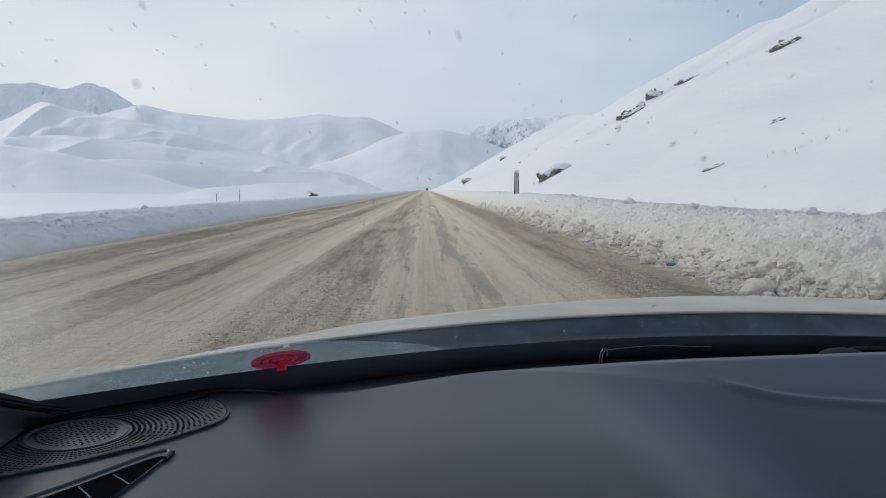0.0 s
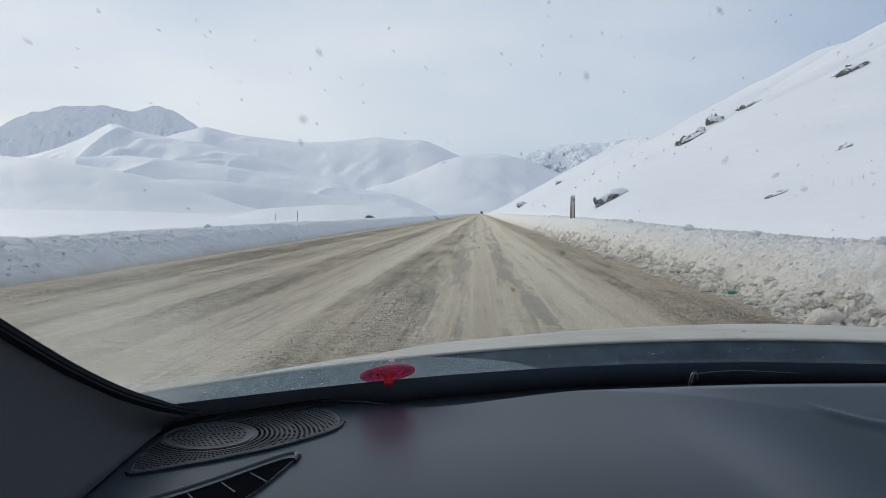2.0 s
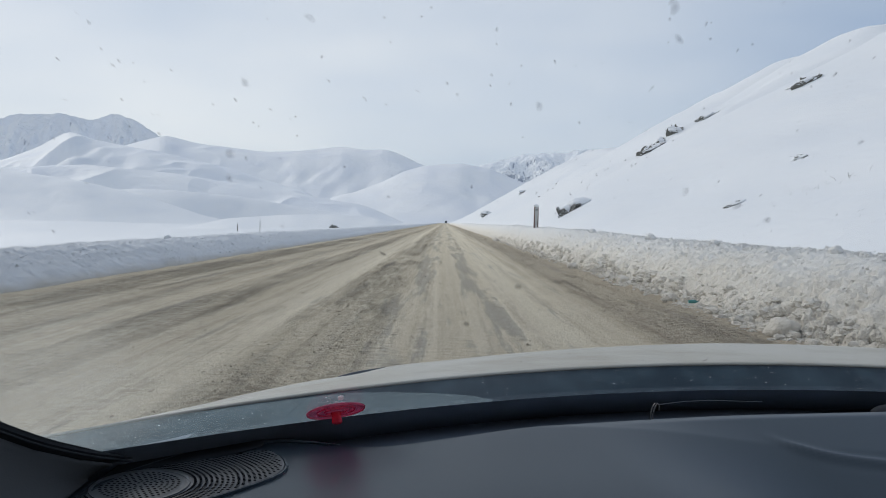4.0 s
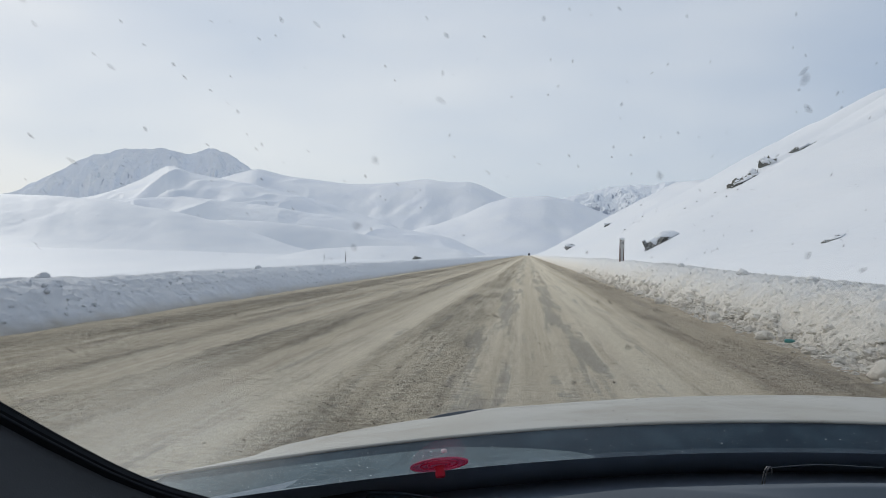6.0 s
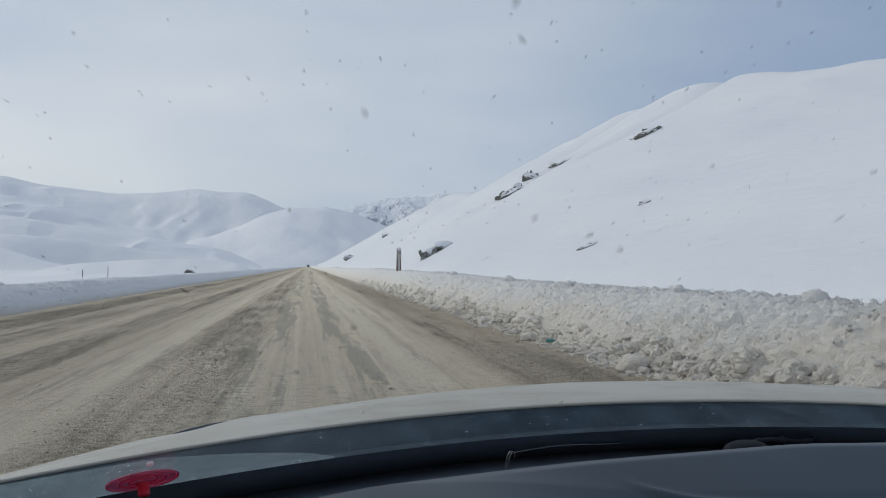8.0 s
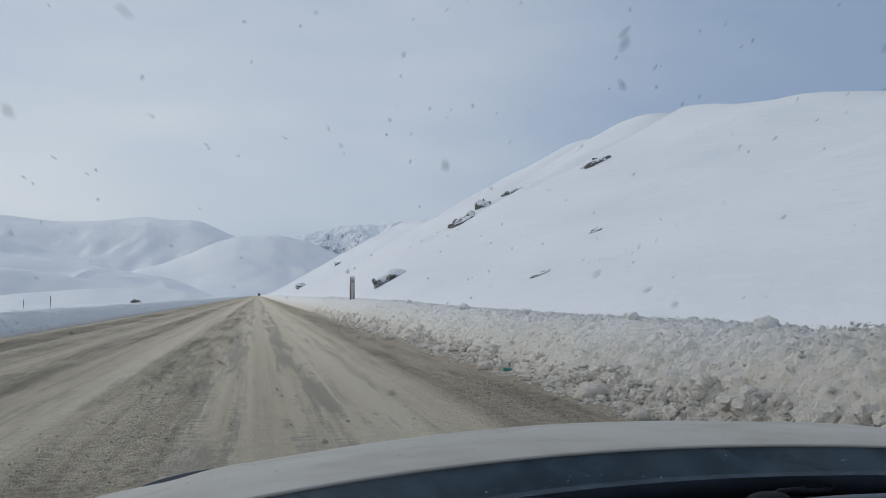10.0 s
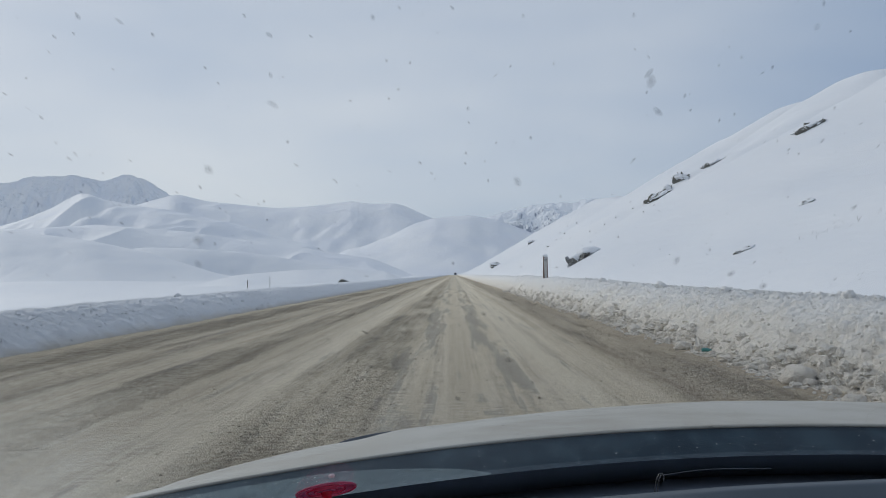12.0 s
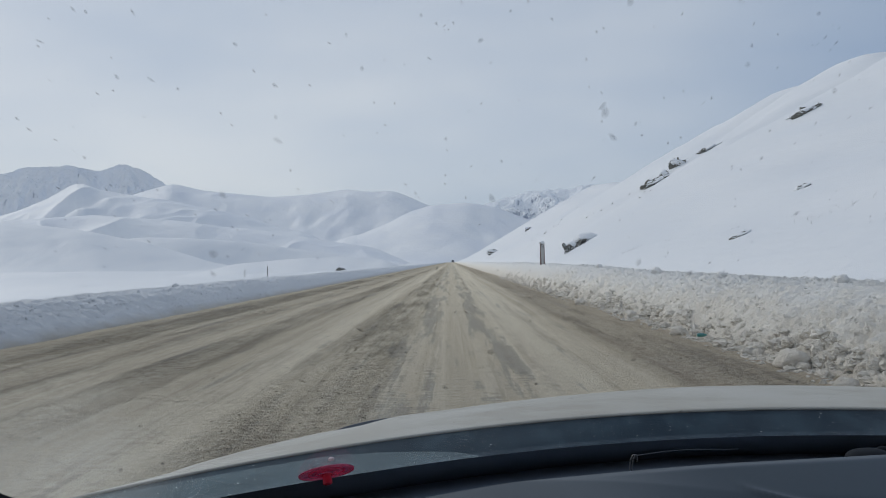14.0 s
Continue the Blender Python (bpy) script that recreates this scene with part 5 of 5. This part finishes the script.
def build_pillar(mirrored):
    """A windscreen pillar with its trim, from the dashboard's corner to the roof."""
    pts = [Vector(p) for p in PILLAR_EDGE]
    fine = []
    for i in range(len(pts) - 1):
        p0, p1, p2, p3 = pts[max(i - 1, 0)], pts[i], pts[i + 1], pts[min(i + 2, len(pts) - 1)]
        for k in range(5):
            t = k / 5
            fine.append(0.5 * (2 * p1 + (p2 - p0) * t + (2 * p0 - 5 * p1 + 4 * p2 - p3) * t * t + (3 * p1 - p0 - 3 * p2 + p3) * t ** 3))
    bm, foot = bmesh.new(), bmesh.new()
    rows, foot_rows = [], []
    for i, e in enumerate(fine + pts[-1:]):
        low = min(1.0, max(0.0, (e.z + 0.2035) / 0.06))
        tip = min(1.0, 0.05 + i / 7)
        ring = [e + Vector((0.0, 0.006, 0.001)) * tip, e, e + Vector((-0.0065, -0.006, -0.0045)) * tip, Vector((min(e.x - 0.05, -0.40), e.y - 0.07 - 0.03 * low, e.z - 0.02)),
                Vector((-0.485, e.y - 0.13, e.z - 0.06 * low)), Vector((-0.50, e.y + 0.02, e.z)), Vector((-0.49, e.y + 0.07, e.z + 0.004))]
        if mirrored:
            ring = [Vector((2 * CX - p.x, p.y, p.z)) for p in ring]
        rows.append([bm.verts.new(p + Vector((0, 0, EYE))) for p in ring])
        foot_rows.append([foot.verts.new(p + Vector((0, 0, EYE))) for p in ring])
    for i in range(len(rows) - 1):
        for k in range(7):
            a, b = (foot_rows[i], foot_rows[i + 1]) if k < 2 else (rows[i], rows[i + 1])
            (foot if k < 2 else bm).faces.new((a[k], a[(k + 1) % 7], b[(k + 1) % 7], b[k]))
    for mesh in (bm, foot):
        bmesh.ops.delete(mesh, geom=[v for v in mesh.verts if not v.link_faces], context="VERTS")
    bmesh.ops.recalc_face_normals(bm, faces=bm.faces[:])
    pillar = part("pillar", bm, TRIM, car, "charcoal windscreen pillar trim")
    part("edge_trim", foot, SEAL_SHADE, pillar, "matt black rubber edge of the pillar")
    bm = bmesh.new()
    line = [Vector((2 * CX - e.x if mirrored else e.x, e.y - 0.002, e.z + EYE - 0.002)) for e in fine + pts[-1:]]
    part("seal", tube(bm, line, 0.0010, 8), SEAL_SHADE, pillar, "black rubber edge seal")


def build_frit(glass):
    """The comb of printed black teeth along the glass's edge, beside the pillar."""
    pts = [Vector(p) for p in PILLAR_EDGE[1:6]]
    verts, faces = [], []
    for a, b in zip(pts, pts[1:]):
        n = max(2, int((b - a).length / 0.0019))
        for k in range(n):
            p = a.lerp(b, k / n) + Vector((0, 0.004, EYE))
            way = Vector((0.0006, 0.0003, 0.0011)) * (1.0 if a.x > -0.30 else 1.25)
            i = len(verts)
            for d, w in ((0.0, 0.0005), (0.7, 0.0004), (1.0, 0.0002)):
                for side in (-1, 1):
                    verts.append(tuple(p + way * d + Vector((0.7, 0.0, -0.3)) * w * side))
            faces += [(i, i + 1, i + 3, i + 2), (i + 2, i + 3, i + 5, i + 4)]
    tagged(joined("frit_teeth", verts, faces, SEAL_SHADE, glass, False), "fine comb of printed black teeth", kind="stuff")


def build_seam(dash):
    """The thin moulded seam that follows the dashboard's corner round the loudspeaker."""
    line = [(-0.276, 0.612), (-0.268, 0.637), (-0.252, 0.658), (-0.230, 0.674), (-0.208, 0.683),
            (-0.184, 0.689), (-0.157, 0.695)]
    for _ in range(2):
        line = [line[0]] + [(p[0] * k + q[0] * (1 - k), p[1] * k + q[1] * (1 - k)) for p, q in zip(line, line[1:]) for k in (0.75, 0.25)] + [line[-1]]
    # The strip's black paints the shade of dashboard plastic that turns away.
    seam = [(-0.279, 0.545), (-0.277, 0.590), (-0.273, 0.622), (-0.259, 0.645), (-0.240, 0.661), (-0.213, 0.677), (-0.190, 0.684), (-0.172, 0.684)]
    foot = [(-0.279, 0.530), (-0.276, 0.570), (-0.268, 0.594), (-0.252, 0.615), (-0.232, 0.627), (-0.209, 0.639), (-0.190, 0.654), (-0.172, 0.675)]
    rows = [[(p[0] * (1 - t) + q[0] * t, p[1] * (1 - t) + q[1] * t) for p, q in zip(seam, foot)] for t in (0.0, 0.3, 0.65, 1.0)]
    X, Y = (np.array([[p[i] for p in row] for row in rows]) for i in range(2))
    up = np.array([0.0030, 0.0028, 0.0022, 0.0012])[:, None]
    ob = sheet("corner_shade", X, Y, dash_z(X, Y) + EYE + up, SEAL_SHADE, dash)
    tagged(thicken(ob, 0.0012), "matt black strip for the dashboard's shaded bend")
    part("corner_seam", tube(bmesh.new(), [(x, y, lift(x, y) + 0.0070) for x, y in line], 0.0007, 6), SEAM, dash, "thin grey moulded seam")


def build_corner(dash):
    """The hollow trim face between the pillar's black edge and the dashboard's corner."""
    edge = sorted((y, x, z) for x, y, z in PILLAR_EDGE)
    ys, xs, zs = ([p[i] for p in edge] for i in range(3))
    y = np.linspace(0.12, 0.600, 40)[:, None]
    t = np.linspace(0, 1, 14)[None, :]
    ax, ay, az = np.interp(y, ys, xs) - 0.0055, y - 0.006, np.interp(y, ys, zs) - 0.0035
    bx, by, bz = -0.286 + 0 * y, y - 0.01, dash_z(-0.286 + 0 * y, y) + 0.0005
    cx, cy, cz = 0.5 * (ax + bx) - 0.010, y - 0.02, 0.55 * az + 0.45 * bz
    X, Y, Z = ((1 - t) ** 2 * p + 2 * t * (1 - t) * q + t * t * r for p, q, r in ((ax, cx, bx), (ay, cy, by), (az, cz, bz)))
    ob = sheet("corner_trim", X, Y, Z + EYE, TRIM, dash)
    tagged(thicken(ob, 0.002), "charcoal trim between pillar and dashboard")


def build_shell():
    """Plain unseen walls that close the cabin round and behind and keep sky off the dashboard."""
    for side in (-1, 1):
        x = CX + side * 0.90
        t = (side * 0.03, 0, 0)
        for name, poly in (("lower_side", [(0.70, 0.30), (0.70, EYE - 0.21), (0.30, EYE - 0.15), (-2.3, EYE - 0.13), (-2.3, 0.30)]),
                           ("upper_side", [(-0.25, EYE + 0.24), (-0.25, EYE + 0.34), (-2.3, EYE + 0.34), (-2.3, EYE + 0.24)]),
                           ("side_post", [(-0.95, EYE - 0.13), (-0.95, EYE + 0.24), (-1.15, EYE + 0.24), (-1.15, EYE - 0.13)]),
                           ("side_post", [(-1.9, EYE - 0.13), (-1.9, EYE + 0.24), (-2.3, EYE + 0.24), (-2.3, EYE - 0.13)])):
            part(name, slab(bmesh.new(), [(x, y, z) for y, z in poly], t), PAINT, car, smooth=False)
        part("fender", slab(bmesh.new(), [(x - side * 0.005, y, z) for y, z in ((0.70, 0.30), (0.70, EYE - 0.30), (1.0, EYE - 0.34), (1.75, EYE - 0.42), (1.85, 0.30))], t),
             PAINT, car, smooth=False)
    part("roof", box(bmesh.new(), CX - 0.92, CX + 0.92, -2.34, 0.12, EYE + 0.325, EYE + 0.37, 0.02), PAINT, car, "dusty white roof panel")
    # Out of view; its pale grey is set to bounce light into the cabin.
    part("headliner", box(bmesh.new(), CX - 0.89, CX + 0.89, -2.3, 0.10, EYE + 0.295, EYE + 0.322, 0.008), HEADLINER, car, "unseen cloth headliner, light grey to bounce light")
    part("rear_wall", box(bmesh.new(), CX - 0.90, CX + 0.90, -2.36, -2.31, 0.30, EYE - 0.14, 0.01), TRIM, car)
    part("rear_header", box(bmesh.new(), CX - 0.90, CX + 0.90, -2.36, -2.31, EYE + 0.26, EYE + 0.325, 0.01), TRIM, car)
    part("cabin_floor", box(bmesh.new(), CX - 0.88, CX + 0.88, -2.3, 0.68, 0.26, 0.30, 0.005), TRIM, car)
    part("firewall", box(bmesh.new(), CX - 0.86, CX + 0.86, 0.70, 0.73, 0.30, EYE - 0.32, 0.005), TRIM, car)
    part("bumper", box(bmesh.new(), CX - 0.88, CX + 0.88, 1.78, 1.95, 0.30, EYE - 0.52, 0.03), PAINT, car)
    for wx in (CX - 0.76, CX + 0.76):
        for wy in (1.25, -1.55):
            bm = bmesh.new()
            turn = Matrix.Translation((wx, wy, 0.33)) @ Matrix.Rotation(radians(90), 4, "Y")
            bmesh.ops.create_cone(bm, cap_ends=True, segments=28, radius1=0.33, radius2=0.33, depth=0.20, matrix=turn)
            wheel = part("wheel", bm, RUBBER, car)
            bm = bmesh.new()
            bmesh.ops.create_cone(bm, cap_ends=True, segments=24, radius1=0.20, radius2=0.20, depth=0.212, matrix=turn)
            part("rim", bm, STEEL, wheel)


build_hood()
build_cowl()
screen = build_glass()
build_film(screen)
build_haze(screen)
build_specks(screen)
dashboard = build_dash()
build_lip(dashboard)
build_speaker(dashboard)
build_vent(dashboard)
build_seam(dashboard)
build_corner(dashboard)
build_frit(screen)
build_pillar(False)
build_pillar(True)
build_shell()


# ---- small things in the cabin ----
def suction_cup():
    """A clear red suction cup on the glass, its stud towards the cabin."""
    x, z = -0.111, -0.1700
    y = float(glass_y(np.array(x), np.array(z)))
    n = Vector((0.19, -0.42, -0.89)).normalized()
    turn = Matrix.Translation((x, y - 0.0015, z + EYE)) @ n.to_track_quat("Z", "Y").to_matrix().to_4x4()
    cup = tagged(new("suction_cup"), "clear red plastic suction cup stuck low on the windscreen", "suction cup")
    cup.location = (x, y, z + EYE)

    def lathe(profile, name, label="", mat=RED, turn=turn, hollow=False):
        bm = bmesh.new()
        rows = [[bm.verts.new(turn @ Vector((r * math.cos(a), r * math.sin(a), h))) for a in (2 * math.pi * k / 36 for k in range(36))] for r, h in profile]
        for a, b in zip(rows, rows[1:]):
            for k in range(36):
                bm.faces.new((a[k], a[(k + 1) % 36], b[(k + 1) % 36], b[k]))
        if not hollow:
            bm.faces.new(rows[-1])
            bm.faces.new(rows[0][::-1])
        part(name, bm, mat, cup, label)
    lathe([(0.0255, 0.0012), (0.0262, 0.0018), (0.0256, 0.0024), (0.0244, 0.0018), (0.0180, 0.0016), (0.0170, 0.0028), (0.0158, 0.0028), (0.0145, 0.0016), (0.0105, 0.0022), (0.0085, 0.0036), (0.0060, 0.0042)], "disc")
    lathe([(0.0050, 0.0040), (0.0040, 0.0060), (0.0040, 0.0088), (0.0045, 0.0100), (0.0043, 0.0130), (0.0030, 0.0138)], "stud", "bright red knob", STUD_RED)
    # Ring relief, coloured lighter than the disc as a painted highlight.
    for r, w in ((0.0256, 0.0007), (0.0166, 0.0008), (0.0098, 0.0008)):
        lathe([(r - w, 0.0022), (r - 0.4 * w, 0.0034), (r + 0.4 * w, 0.0034), (r + w, 0.0022)], "ring", "moulded ring, its highlight painted pale pink", RING_HIGHLIGHT, hollow=True)
    lathe([(0.0022, -0.001), (0.0030, 0.0005), (0.0026, 0.0018), (0.0012, 0.0024)], "pull_tab", "pale worn tab at the rim", PALE_RED,
          Matrix.Translation((0.003, 0.012, 0.0075)) @ turn)


def wire():
    """A thin bent wire that stands up in a loop from the gap."""
    x0, y0, z0 = 0.190, 0.772, EYE - 0.201
    bm = bmesh.new()
    tube(bm, [(x0, y0, z0), (x0 + 0.0006, y0, z0 + 0.010), (x0 + 0.0020, y0, z0 + 0.018), (x0 + 0.0045, y0, z0 + 0.0225), (x0 + 0.0075, y0, z0 + 0.0225),
              (x0 + 0.0090, y0, z0 + 0.0195), (x0 + 0.0088, y0, z0 + 0.0155)], 0.0006, 6)
    tube(bm, [(x0 + 0.0030, y0 + 0.002, z0), (x0 + 0.0036, y0 + 0.002, z0 + 0.010), (x0 + 0.0050, y0 + 0.002, z0 + 0.017), (x0 + 0.0070, y0 + 0.002, z0 + 0.0212)], 0.0006, 6)
    lead = [(x0 + 0.0085 + 0.009 * k, y0 + 0.003 + 0.004 * k, z0 + 0.0205 + 0.0022 * math.sin(k * 0.30) - 0.0004 * k) for k in range(15)]
    wire_ob = tagged(part("wire", bm, STEEL), "thin bent wire looped up beside the dashboard", "wire")
    part("lead", tube(bmesh.new(), lead, 0.0004, 6), GRILLE, wire_ob, "thin dark lead running along the gap")


def sensor_pod():
    bm = bmesh.new()
    bmesh.ops.create_uvsphere(bm, u_segments=24, v_segments=12, radius=1.0,
                              matrix=Matrix.Translation((0.474, 0.842, EYE - 0.2010)) @ Matrix.Diagonal((0.026, 0.016, 0.010, 1)))
    tagged(part("sensor_cover", bm, PALE), "dark grey domed sensor cover on the dashboard", "sensor cover")
    pts = [(0.480 + 0.0035 * k, 0.848 + 0.0006 * k, EYE - 0.1965 + 0.0022 * math.sin(k * 0.23)) for k in range(26)]
    tagged(part("corrugated_hose", tube(bmesh.new(), pts, [0.0026 + 0.0010 * (k % 2) + (0.0016 if k % 9 == 4 else 0.0) for k in range(26)], 10), SEAL_SHADE),
           "black corrugated cable sleeve along the glass", "cable sleeve")


suction_cup()
wire()
sensor_pod()
